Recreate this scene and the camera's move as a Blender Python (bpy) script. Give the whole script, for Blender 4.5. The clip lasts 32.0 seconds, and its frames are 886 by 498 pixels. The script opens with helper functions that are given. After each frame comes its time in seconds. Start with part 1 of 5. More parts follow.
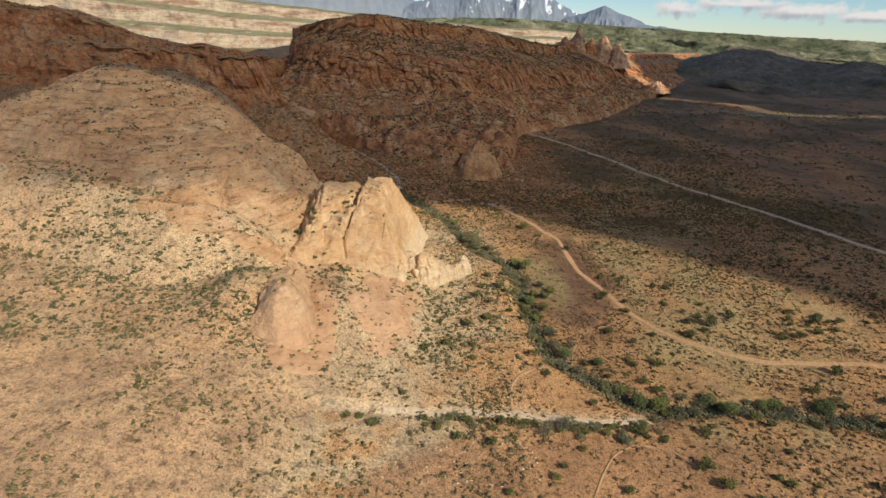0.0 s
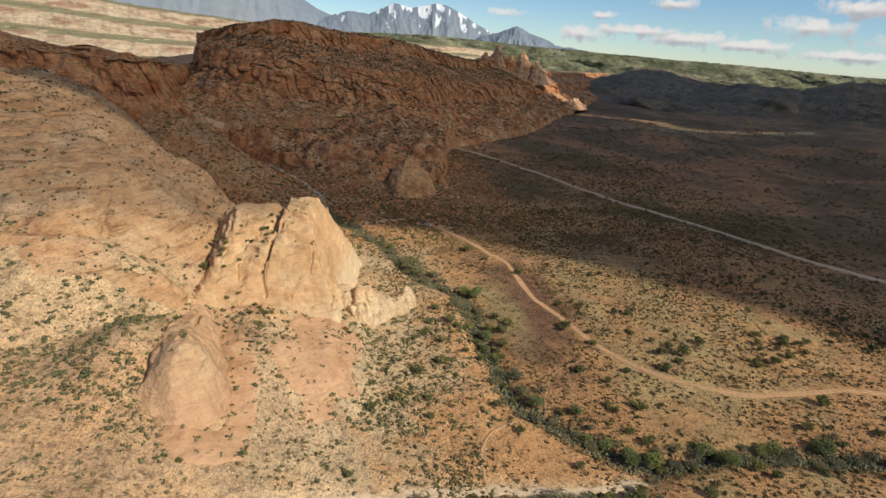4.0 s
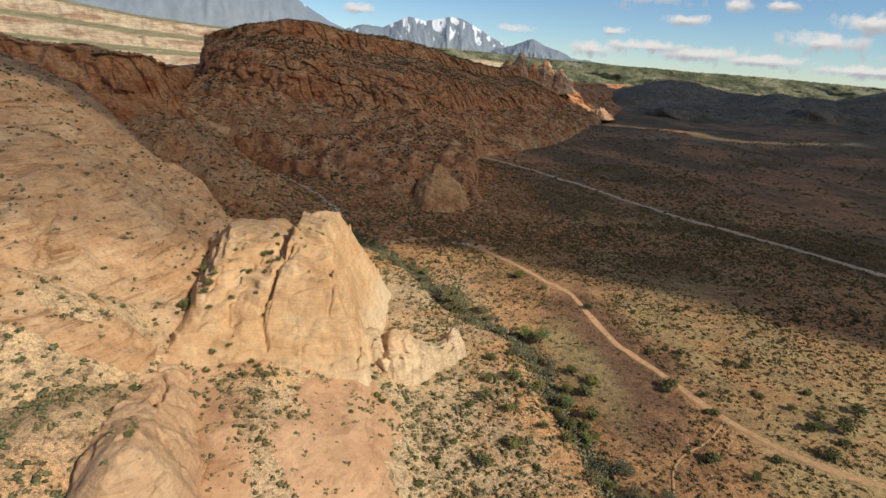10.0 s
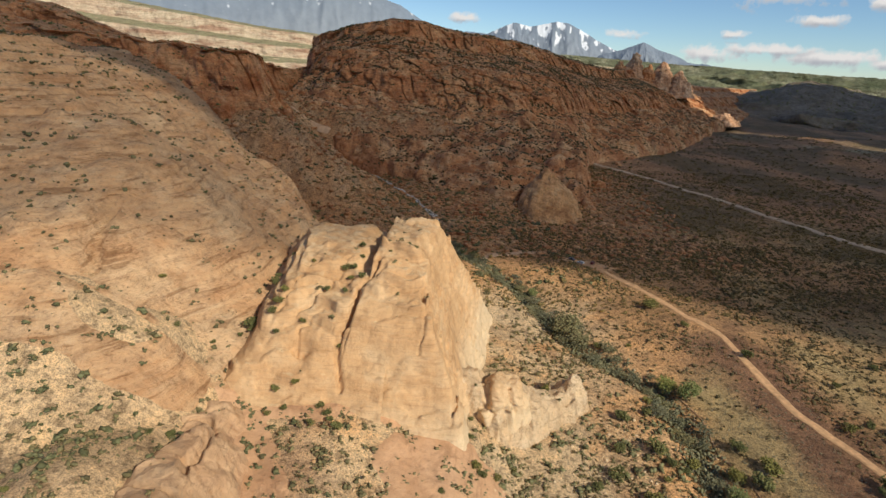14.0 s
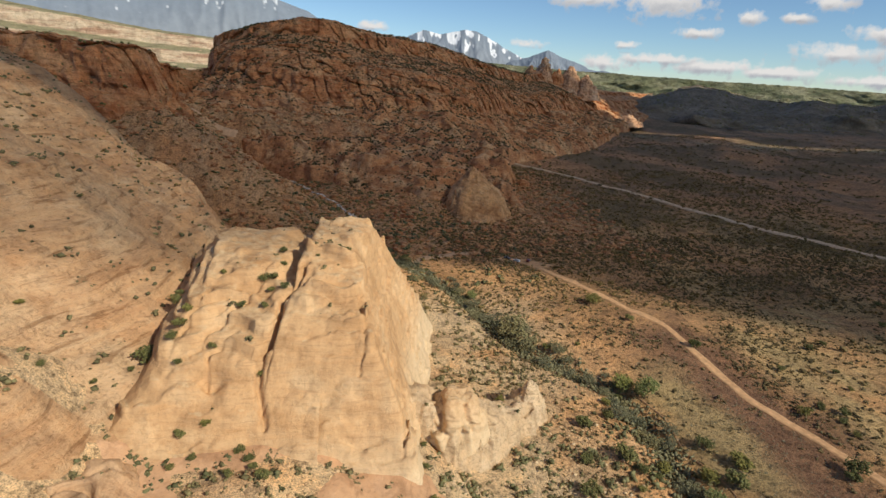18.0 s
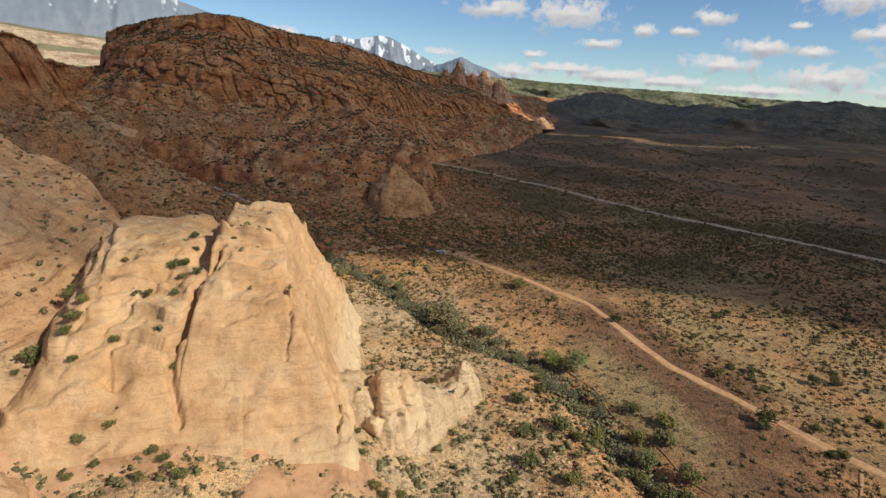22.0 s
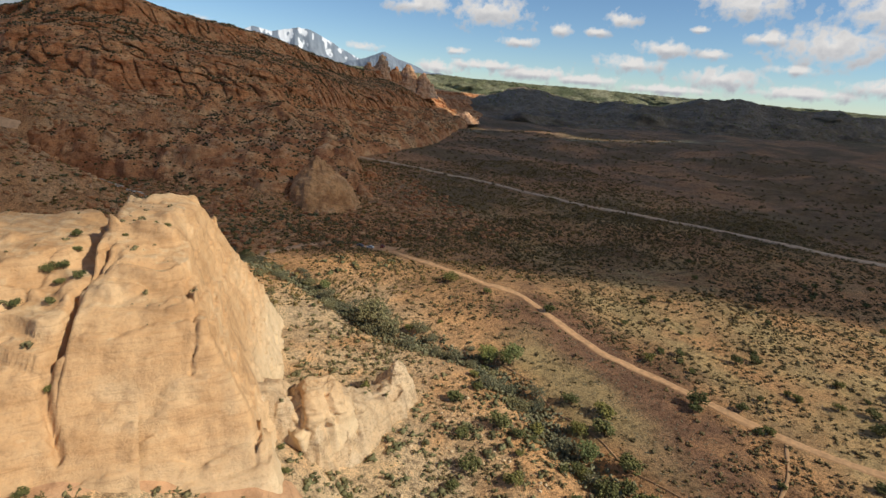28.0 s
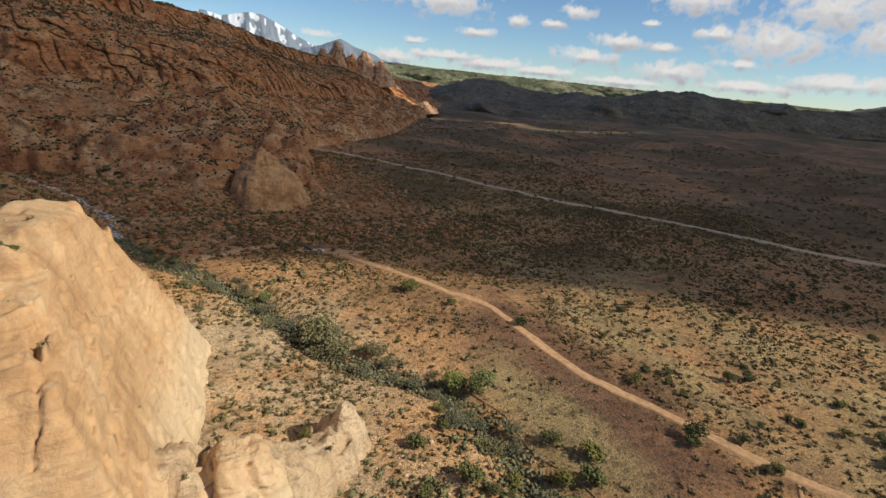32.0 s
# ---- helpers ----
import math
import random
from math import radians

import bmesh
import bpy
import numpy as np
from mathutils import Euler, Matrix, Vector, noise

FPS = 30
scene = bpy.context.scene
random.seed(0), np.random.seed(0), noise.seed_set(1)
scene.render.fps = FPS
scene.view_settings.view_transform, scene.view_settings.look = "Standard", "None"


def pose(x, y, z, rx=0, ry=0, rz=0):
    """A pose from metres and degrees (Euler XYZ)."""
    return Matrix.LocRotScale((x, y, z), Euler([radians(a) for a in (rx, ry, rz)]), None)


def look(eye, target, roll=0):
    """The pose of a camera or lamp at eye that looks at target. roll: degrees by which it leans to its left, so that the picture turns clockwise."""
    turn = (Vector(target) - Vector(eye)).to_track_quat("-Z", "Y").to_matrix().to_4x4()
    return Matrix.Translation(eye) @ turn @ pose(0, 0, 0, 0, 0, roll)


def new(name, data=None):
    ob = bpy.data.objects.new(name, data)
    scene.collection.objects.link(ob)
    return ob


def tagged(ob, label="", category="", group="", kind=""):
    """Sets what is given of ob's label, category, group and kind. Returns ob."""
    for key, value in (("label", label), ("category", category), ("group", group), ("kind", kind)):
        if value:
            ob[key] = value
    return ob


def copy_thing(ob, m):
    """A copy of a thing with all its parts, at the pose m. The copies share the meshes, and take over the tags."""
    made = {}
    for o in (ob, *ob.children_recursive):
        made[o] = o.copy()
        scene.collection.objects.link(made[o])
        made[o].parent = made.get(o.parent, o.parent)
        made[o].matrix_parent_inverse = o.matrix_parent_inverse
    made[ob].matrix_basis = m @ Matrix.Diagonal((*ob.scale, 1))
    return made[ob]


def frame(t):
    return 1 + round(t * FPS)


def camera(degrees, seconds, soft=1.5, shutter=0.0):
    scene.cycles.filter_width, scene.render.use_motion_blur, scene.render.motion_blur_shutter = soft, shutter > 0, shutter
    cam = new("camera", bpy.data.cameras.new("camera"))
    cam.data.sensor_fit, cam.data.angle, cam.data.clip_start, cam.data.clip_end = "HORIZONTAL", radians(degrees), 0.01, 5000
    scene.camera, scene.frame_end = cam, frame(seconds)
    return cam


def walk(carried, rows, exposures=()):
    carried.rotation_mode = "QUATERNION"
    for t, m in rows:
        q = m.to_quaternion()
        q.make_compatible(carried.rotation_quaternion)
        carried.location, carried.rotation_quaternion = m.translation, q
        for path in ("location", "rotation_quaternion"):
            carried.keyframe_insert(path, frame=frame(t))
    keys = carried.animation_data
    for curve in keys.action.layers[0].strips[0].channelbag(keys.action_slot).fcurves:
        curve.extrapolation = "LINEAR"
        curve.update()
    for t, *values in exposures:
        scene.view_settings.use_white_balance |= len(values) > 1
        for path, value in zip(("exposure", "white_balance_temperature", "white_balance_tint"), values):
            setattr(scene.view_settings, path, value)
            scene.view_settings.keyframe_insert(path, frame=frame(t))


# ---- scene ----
cam = camera(80.2, 32.0)
METRES, EYE, TILT, LEAN, TURN = 260.0, 164.0, -23.3, -2.0, 0.0
ROWS = [
    (0.0, 0.0, 0.0, 0.0, 0.0, 0.0, -0.0),
    (0.5, -0.0054, 0.0212, 0.0076, -0.61, 0.31, -0.0),
    (1.0, -0.0072, 0.0408, 0.0136, -4.43, 0.49, 1.15),
    (1.5, -0.0175, 0.0648, 0.0166, -8.31, 0.68, 2.25),
    (2.0, -0.0259, 0.0893, 0.0194, -8.62, 0.91, 2.22),
    (2.5, -0.0293, 0.113, 0.0232, -8.6, 1.05, 2.13),
    (3.0, -0.0338, 0.1383, 0.0268, -8.5, 1.19, 1.99),
    (3.5, -0.0382, 0.1637, 0.031, -8.49, 1.33, 1.89),
    (5.5, -0.0548, 0.2668, 0.0441, -8.56, 2.09, 1.62),
    (6.0, -0.0585, 0.2925, 0.0478, -7.88, 2.29, 1.3),
    (6.5, -0.0616, 0.3178, 0.0516, -7.46, 2.41, 1.13),
    (7.0, -0.0657, 0.3435, 0.0551, -7.46, 2.53, 1.11),
    (7.5, -0.0699, 0.3693, 0.0588, -7.59, 2.63, 1.22),
    (8.0, -0.0741, 0.3955, 0.062, -7.56, 2.74, 1.33),
    (8.5, -0.0752, 0.4204, 0.0658, -7.5, 2.81, 1.38),
    (9.0, -0.0787, 0.4448, 0.0691, -7.51, 2.88, 1.42),
    (9.5, -0.0814, 0.4706, 0.0723, -7.55, 2.97, 1.49),
    (10.0, -0.0835, 0.4968, 0.0756, -7.43, 3.04, 1.5),
    (10.5, -0.0859, 0.523, 0.0793, -7.24, 3.1, 1.5),
    (11.0, -0.0877, 0.5493, 0.0829, -7.17, 3.16, 1.5),
    (11.5, -0.0891, 0.5749, 0.0861, -7.15, 3.26, 1.6),
    (12.0, -0.0909, 0.6001, 0.0903, -7.25, 3.29, 1.62),
    (12.5, -0.0934, 0.6251, 0.0944, -7.07, 3.46, 1.56),
    (13.0, -0.0974, 0.6481, 0.0979, -4.02, 3.65, 0.39),
    (13.5, -0.0998, 0.6672, 0.1009, 0.03, 3.75, -1.18),
    (15.5, -0.1047, 0.7203, 0.1052, 4.1, 4.03, -2.63),
    (16.0, -0.1089, 0.7313, 0.1043, -1.9, 4.29, -0.13),
    (16.5, -0.1143, 0.7425, 0.103, -4.86, 4.36, 1.08),
    (17.0, -0.1168, 0.7523, 0.1023, -6.07, 4.39, 1.61),
    (17.5, -0.1209, 0.7625, 0.101, -6.53, 4.47, 1.75),
    (18.0, -0.123, 0.7711, 0.0997, -6.0, 4.61, 1.57),
    (18.5, -0.1239, 0.7774, 0.0976, -6.87, 4.67, 2.01),
    (19.0, -0.1252, 0.7816, 0.0945, -8.44, 4.7, 2.76),
    (19.5, -0.1255, 0.7841, 0.0907, -9.68, 4.72, 3.3),
    (20.0, -0.125, 0.7854, 0.0866, -11.01, 4.71, 3.75),
    (20.5, -0.1251, 0.7862, 0.0822, -12.49, 4.73, 4.28),
    (21.0, -0.1263, 0.7876, 0.0776, -13.8, 4.74, 4.72),
    (21.5, -0.1274, 0.7891, 0.0737, -14.05, 4.78, 4.73),
    (22.0, -0.128, 0.7905, 0.0696, -14.21, 4.84, 4.72),
    (22.5, -0.1268, 0.791, 0.0658, -15.57, 4.74, 5.25),
    (23.0, -0.1278, 0.7927, 0.0619, -17.98, 4.52, 6.2),
    (23.5, -0.1281, 0.7944, 0.0582, -18.62, 4.49, 6.37),
    (24.0, -0.1283, 0.7955, 0.0559, -18.75, 4.51, 6.36),
    (24.5, -0.1282, 0.7952, 0.0558, -19.01, 4.5, 6.39),
    (25.0, -0.1285, 0.7959, 0.0564, -19.64, 4.44, 6.54),
    (25.5, -0.1284, 0.7976, 0.0572, -20.31, 4.34, 6.7),
    (27.5, -0.1216, 0.8213, 0.0658, -21.42, 3.87, 6.83),
    (28.0, -0.1175, 0.8303, 0.0686, -21.86, 3.65, 6.93),
    (28.5, -0.1127, 0.8396, 0.0718, -22.35, 3.34, 7.09),
    (29.0, -0.1082, 0.8514, 0.0751, -23.16, 3.16, 7.33),
    (29.5, -0.1024, 0.8626, 0.0785, -23.86, 2.99, 7.51),
    (30.0, -0.0961, 0.8746, 0.0825, -24.12, 2.78, 7.57),
    (30.5, -0.0904, 0.8883, 0.0858, -24.44, 2.72, 7.61),
    (31.0, -0.0834, 0.9011, 0.0896, -24.66, 2.62, 7.61),
    (31.5, -0.0766, 0.9143, 0.0941, -25.33, 2.35, 7.69),
    (32.0, -0.0695, 0.9285, 0.0985, -26.16, 2.08, 7.82),
]
walk(cam, [(t, pose(0, 0, EYE, TILT, LEAN, TURN) @ pose(METRES * x, METRES * y, METRES * z, 90 + pitch, roll, yaw)) for t, x, y, z, yaw, pitch, roll in ROWS])

# ---- light ----
SUN_AZ, SUN_EL = 135.0, 38.0
TO_SUN = Vector((math.sin(radians(SUN_AZ)) * math.cos(radians(SUN_EL)), math.cos(radians(SUN_AZ)) * math.cos(radians(SUN_EL)), math.sin(radians(SUN_EL))))
sun = new("sun", bpy.data.lights.new("sun", "SUN"))
sun.data.energy, sun.data.angle, sun.data.color = 4.25, radians(1.0), (1.0, 0.92, 0.74)
sun.matrix_world = look(TO_SUN * 400, (0, 0, 0))

world = bpy.data.worlds.new("sky")
scene.world = world
world.use_nodes = True
SKY_STRENGTH = 0.094


def node(tree, kind, **values):
    n = tree.nodes.new(kind)
    for key, value in values.items():
        if key == "op":
            n.operation = value
        elif key.startswith("i"):
            n.inputs[int(key[1:])].default_value = value
    return n


def build_sky():
    t = world.node_tree
    t.nodes.clear()
    link = t.links.new
    out = t.nodes.new("ShaderNodeOutputWorld")
    back = t.nodes.new("ShaderNodeBackground")
    sky = t.nodes.new("ShaderNodeTexSky")
    sky.sky_type, sky.sun_disc = "NISHITA", False
    sky.sun_elevation, sky.sun_rotation = radians(SUN_EL), radians(SUN_AZ)
    sky.altitude, sky.air_density, sky.dust_density, sky.ozone_density = 1500, 1.0, 0.0, 3.0
    coord = t.nodes.new("ShaderNodeTexCoord")
    sep = t.nodes.new("ShaderNodeSeparateXYZ")
    link(coord.outputs["Generated"], sep.inputs[0])
    az = node(t, "ShaderNodeMath", op="ARCTAN2")
    link(sep.outputs[0], az.inputs[0])
    link(sep.outputs[1], az.inputs[1])
    el = node(t, "ShaderNodeMath", op="ARCSINE")
    link(sep.outputs[2], el.inputs[0])
    flat = t.nodes.new("ShaderNodeCombineXYZ")
    link(az.outputs[0], flat.inputs[0])
    link(el.outputs[0], flat.inputs[1])
    # ragged edges: the same puffs of noise for every cloud
    puff = node(t, "ShaderNodeTexNoise")
    puff.inputs["Scale"].default_value, puff.inputs["Detail"].default_value, puff.inputs["Roughness"].default_value = 46.0, 6.0, 0.54
    link(flat.outputs[0], puff.inputs["Vector"])
    def bodies(rise):
        """How deep a direction lies inside the clouds, seen a little higher or lower."""
        total = None
        for a, e, w, h in CLOUDS:
            w, h = 1.25 * w, 1.45 * h
            place = node(t, "ShaderNodeVectorMath", op="SUBTRACT")
            place.inputs[1].default_value = (radians(a), radians(e - rise), 0)
            link(flat.outputs[0], place.inputs[0])
            scale = node(t, "ShaderNodeVectorMath", op="DIVIDE")
            scale.inputs[1].default_value = (radians(w / 2), radians(h / 2), 1)
            link(place.outputs[0], scale.inputs[0])
            length = node(t, "ShaderNodeVectorMath", op="LENGTH")
            link(scale.outputs[0], length.inputs[0])
            blob = node(t, "ShaderNodeMath", op="SUBTRACT", i0=1.25)
            link(length.outputs["Value"], blob.inputs[1])
            if total is None:
                total = blob
            else:
                most = node(t, "ShaderNodeMath", op="MAXIMUM")
                link(total.outputs[0], most.inputs[0])
                link(blob.outputs[0], most.inputs[1])
                total = most
        return total

    total, above = bodies(0.0), bodies(0.3)
    add = node(t, "ShaderNodeMath", op="MULTIPLY_ADD", i1=2.6, i2=-1.45)
    link(puff.outputs["Fac"], add.inputs[0])
    both = node(t, "ShaderNodeMath", op="ADD")
    link(total.outputs[0], both.inputs[0])
    link(add.outputs[0], both.inputs[1])
    cover = t.nodes.new("ShaderNodeMapRange")
    cover.inputs["From Min"].default_value, cover.inputs["From Max"].default_value = 0.15, 0.75
    link(both.outputs[0], cover.inputs["Value"])
    under = node(t, "ShaderNodeMath", op="SUBTRACT")
    link(above.outputs[0], under.inputs[0])
    link(total.outputs[0], under.inputs[1])
    ripple = node(t, "ShaderNodeMath", op="MULTIPLY_ADD", i1=1.1)
    link(puff.outputs["Fac"], ripple.inputs[0])
    link(under.outputs[0], ripple.inputs[2])
    body = t.nodes.new("ShaderNodeMapRange")
    body.inputs["From Min"].default_value, body.inputs["From Max"].default_value = 0.3, 0.95
    link(ripple.outputs[0], body.inputs["Value"])
    tone = t.nodes.new("ShaderNodeMix")
    tone.data_type = "RGBA"
    tone.inputs["A"].default_value, tone.inputs["B"].default_value = (8.2, 8.0, 7.8, 1), (4.6, 4.8, 5.2, 1)
    link(body.outputs[0], tone.inputs["Factor"])
    mix = t.nodes.new("ShaderNodeMix")
    mix.data_type = "RGBA"
    link(cover.outputs[0], mix.inputs["Factor"])
    cool = t.nodes.new("ShaderNodeMix")
    cool.data_type, cool.blend_type = "RGBA", "MULTIPLY"
    cool.inputs["Factor"].default_value, cool.inputs["B"].default_value = 1.0, (0.92, 1.04, 1.11, 1)
    link(sky.outputs[0], cool.inputs["A"])
    link(cool.outputs["Result"], mix.inputs["A"])
    link(tone.outputs["Result"], mix.inputs["B"])
    link(mix.outputs["Result"], back.inputs[0])
    back.inputs[1].default_value = SKY_STRENGTH
    link(back.outputs[0], out.inputs[0])


# azimuth from +y to +x, elevation, width, height in degrees
CLOUDS = [(20, 7.6, 7, 1.6), (27, 7.4, 8, 2.4), (30.3, 4.8, 3.6, 0.9), (34.1, 6.1, 2.4, 1.1), (37.7, 6.1, 2.2, 0.8), (39.8, 7.2, 3.2, 1.4),
          (44.3, 4.8, 5.2, 1.3), (43.5, 9.5, 1, 0.5), (48.3, 4.5, 2.2, 0.9), (50.5, 8.6, 7, 2.2), (52.5, 5.9, 4, 1.1), (41.3, 3.3, 6.5, 1.3),
          (49.5, 2.4, 7.5, 1.7), (32, 1.9, 9, 1.1), (57.5, 5.4, 9, 3), (61, 8, 9, 3), (22.3, 1.9, 5, 1.2), (63, 2.2, 10, 1.2), (14.4, 3.3, 3.4, 0.8), (-1, 4.2, 3, 0.8), (27, 2.4, 8, 0.9), (37, 1.6, 9, 0.9), (45, 1.2, 9, 0.8), (56, 1.5, 9, 1.0), (66, 6, 8, 3), (24, 3.6, 2.4, 0.6), (47, 6.6, 1.6, 0.5), (55, 3.4, 4, 0.9)]
build_sky()

# ---- numbers in space ----


def smooth(t):
    t = np.clip(t, 0, 1)
    return t * t * (3 - 2 * t)


def bump(x, y, cx, cy, rx, ry):
    return np.exp(-(((x - cx) / rx) ** 2 + ((y - cy) / ry) ** 2))


def lattice(ix, iy, iz):
    h = (ix * 374761393 + iy * 668265263 + iz * 2147483647 + 1442695041) & 0xFFFFFFFF
    h = ((h ^ (h >> 13)) * 1274126177) & 0xFFFFFFFF
    h = ((h ^ (h >> 16)) * 2246822519) & 0xFFFFFFFF
    return ((h ^ (h >> 15)) & 0xFFFFFF) / float(0xFFFFFF)


def vnoise(x, y, z=0.0):
    """Smooth noise in 0..1 on a lattice one unit wide."""
    x, y, z = np.broadcast_arrays(np.asarray(x, float), np.asarray(y, float), np.asarray(z, float))
    fx, fy, fz = np.floor(x), np.floor(y), np.floor(z)
    ix, iy, iz = (np.asarray(f).astype(np.int64) for f in (fx, fy, fz))
    u, v, w = smooth(x - fx), smooth(y - fy), smooth(z - fz)
    total = 0
    for a in (0, 1):
        for b in (0, 1):
            for c in (0, 1):
                total = total + lattice(ix + a, iy + b, iz + c) * (u if a else 1 - u) * (v if b else 1 - v) * (w if c else 1 - w)
    return total


def fbm(x, y, z=0.0, octaves=4):
    total, amp, f, norm = 0.0, 1.0, 1.0, 0.0
    x, y, z = 0.96 * np.asarray(x, float) + 0.28 * np.asarray(y, float), 0.96 * np.asarray(y, float) - 0.28 * np.asarray(x, float), np.asarray(z, float)
    for k in range(octaves):
        total = total + amp * vnoise(x * f + 17.3 * k, y * f - 9.1 * k, z * f + 5.7 * k)
        norm += amp
        amp, f = amp * 0.5, f * 2.03
        # each finer layer is turned, so that no lattice shows
        x, y = 0.8 * x - 0.6 * y, 0.6 * x + 0.8 * y
        y, z = 0.88 * y - 0.475 * z, 0.475 * y + 0.88 * z
    return total / norm


def along(line, n):
    """n points evenly along a smoothed line of points of any dimension."""
    p = np.array(line, float)
    d = np.concatenate([[0], np.cumsum(np.linalg.norm(np.diff(p[:, :2], axis=0), axis=1))])
    s = np.linspace(0, d[-1], n)
    q = np.stack([np.interp(s, d, p[:, k]) for k in range(p.shape[1])], 1)
    w = max(1, n // (len(line) * 3))
    pad = np.concatenate([np.repeat(q[:1], w, 0), q, np.repeat(q[-1:], w, 0)])
    kernel = np.ones(2 * w + 1) / (2 * w + 1)
    return np.stack([np.convolve(pad[:, k], kernel, "valid") for k in range(p.shape[1])], 1)


def from_line(x, y, line):
    """Distance from a line of points in plan."""
    best = np.full(np.shape(x), 1e9)
    for (ax, ay), (bx, by) in zip(line[:-1], line[1:]):
        dx, dy = bx - ax, by - ay
        t = np.clip(((x - ax) * dx + (y - ay) * dy) / (dx * dx + dy * dy), 0, 1)
        best = np.minimum(best, np.hypot(x - ax - t * dx, y - ay - t * dy))
    return best


STREAM = [(-136, 726), (-116, 703), (-88, 655), (-62, 614), (-50, 588), (-42, 562), (-39, 538), (-24, 505), (8, 450), (20, 415), (30, 385), (58, 355), (61, 322), (58, 300), (62, 272), (60, 246),
          (74, 230), (90, 211), (106, 196), (143, 203), (196, 195), (236, 184), (330, 190), (460, 170), (700, 190)]
DIRT_ROAD = [(54, 494), (66, 472), (83, 453), (88, 432), (94, 412), (101, 402), (101, 384), (102.5, 365), (104.5, 348), (110, 335), (116, 318), (118.5, 305), (121.5, 293), (126, 283), (134, 270), (144, 258), (159, 248), (176, 241), (198, 239), (236, 240), (286, 228), (360, 222), (480, 200)]
PAVED_ROAD = [(112, 945), (148, 882), (204, 786), (242, 672), (277, 588), (312, 526), (345, 462), (368, 414), (432, 340), (640, 110), (900, -200)]
LIT_MEADOW = [(480, 1400), (540, 1330), (720, 1180), (1000, 1210), (1280, 1290)]
WASH = [(-46, 184), (-34, 188), (9, 194), (45, 193), (81, 188), (106, 194)]


# foot of the slickrock hill
FOOT_X = [-480, -320, -272, -234, -185, -150, -120, -86, -70]
FOOT_Y = [396, 366, 346, 336, 316, 296, 290, 293, 300]


def ground_height(x, y):
    x, y = np.asarray(x, float), np.asarray(y, float)
    north = 1 - smooth((y - 400) / 110)
    z = (30 * smooth((5 - x) / 140) + 0.12 * np.clip(-x - 140, 0, 400)) * (0.25 + 0.75 * north)
    # red slickrock apron round the dome
    apron = smooth((x + 82) / 30) * smooth((2 - 0.4 * np.clip(y - 320, 0, 40) - x) / 26)
    z = z + 10 * apron * smooth((y - 215) / 55) * smooth((415 - y) / 40)
    z = z + 12 * bump(x, y, -99, 250, 17, 27)
    # sandy slope that climbs to the foot of the slickrock hill
    toe = np.interp(x, [-480, -320, -272, -234, -185, -150, -125, -105, -86, -70], [330, 300, 285, 270, 254, 247, 256, 272, 290, 300])
    foot = np.interp(x, FOOT_X, FOOT_Y)
    z = z + 0.6 * np.clip(np.minimum(y, foot + 4) - toe, 0, 46) * smooth((-78 - x) / 30) * smooth((foot + 60 - y) / 50)
    # terrace between the stream and the dirt road, and low swells of the plain
    z = z + 4 * bump(x, y, 95, 400, 38, 40) + 3.5 * bump(x, y, 40, 470, 40, 22)
    z = z + 7 * (fbm(x / 120, y / 120, 3.3) - 0.5) * smooth((np.hypot(x, y - 250) - 80) / 300)
    wild = smooth((from_line(x, y, PAVED_ROAD) - 10) / 80) * smooth((from_line(x, y, LIT_MEADOW) - 30) / 80)
    z = z + (30 * (fbm(x / 130, y / 130, 8.1, 4) - 0.5) + 9 * (np.abs(2 * fbm(x / 60, y / 60, 5.2, 4) - 1) - 0.3)) * smooth((x - 360) / 200) * wild
    z = z + 1.6 * (fbm(x / 22, y / 22, 1.7, 3) - 0.5) + 0.7 * (fbm(x / 5, y / 5, 2.9, 2) - 0.5)
    # rough ledges on the pale slope
    ledge = smooth((20 - x) / 60) * smooth((y - 100) / 60) * smooth((330 - y) / 40)
    z = z + ledge * 3.0 * np.abs(fbm(x / 14, y / 14, 6.0, 3) - 0.5)
    # the canyon floor climbs from the stream to the fins, to the mesa and up the canyon
    d = from_line(x, y, STREAM)
    bank = np.interp(y, [505, 538, 588, 655, 703, 740, 860], [-24, -39, -50, -88, -116, -150, -200])
    west = smooth((bank - x) / 30)
    climb = np.maximum(56 * smooth((d - 5) / 100) * smooth((y - 530) / 80) * west, 38 * smooth((y - 545) / 250) * smooth((120 - x) / 120) * smooth((d - 5) / 62) * (1 - west))
    climb = np.maximum(climb, 52 * smooth((y - 712) / 70) * smooth((40 - x) / 100))
    z = z + climb * smooth((x + 700) / 200) * (1 + 0.2 * (fbm(x / 24, y / 24, 9.4, 4) - 0.5) + 0.14 * (np.abs(2 * fbm(x / 17, y / 17, 4.1, 3) - 1) - 0.3) + 0.11 * (np.abs(2 * fbm(x / 7, y / 7, 6.3, 3) - 1) - 0.3))
    # stream bed and dry wash
    d = from_line(x, y, STREAM)
    z = z - 3.2 * np.exp(-(d / 7.0) ** 2)
    z = z - 1.6 * np.exp(-(from_line(x, y, WASH) / 5.0) ** 2)
    # roads are graded a little into the slope
    d = from_line(x, y, DIRT_ROAD)
    z = z - 0.5 * np.exp(-(d / 3.6) ** 2)
    # far away the land rises gently toward the mesas
    far = np.hypot(x, y)
    return z + 30 * smooth((far - 1600) / 3000)


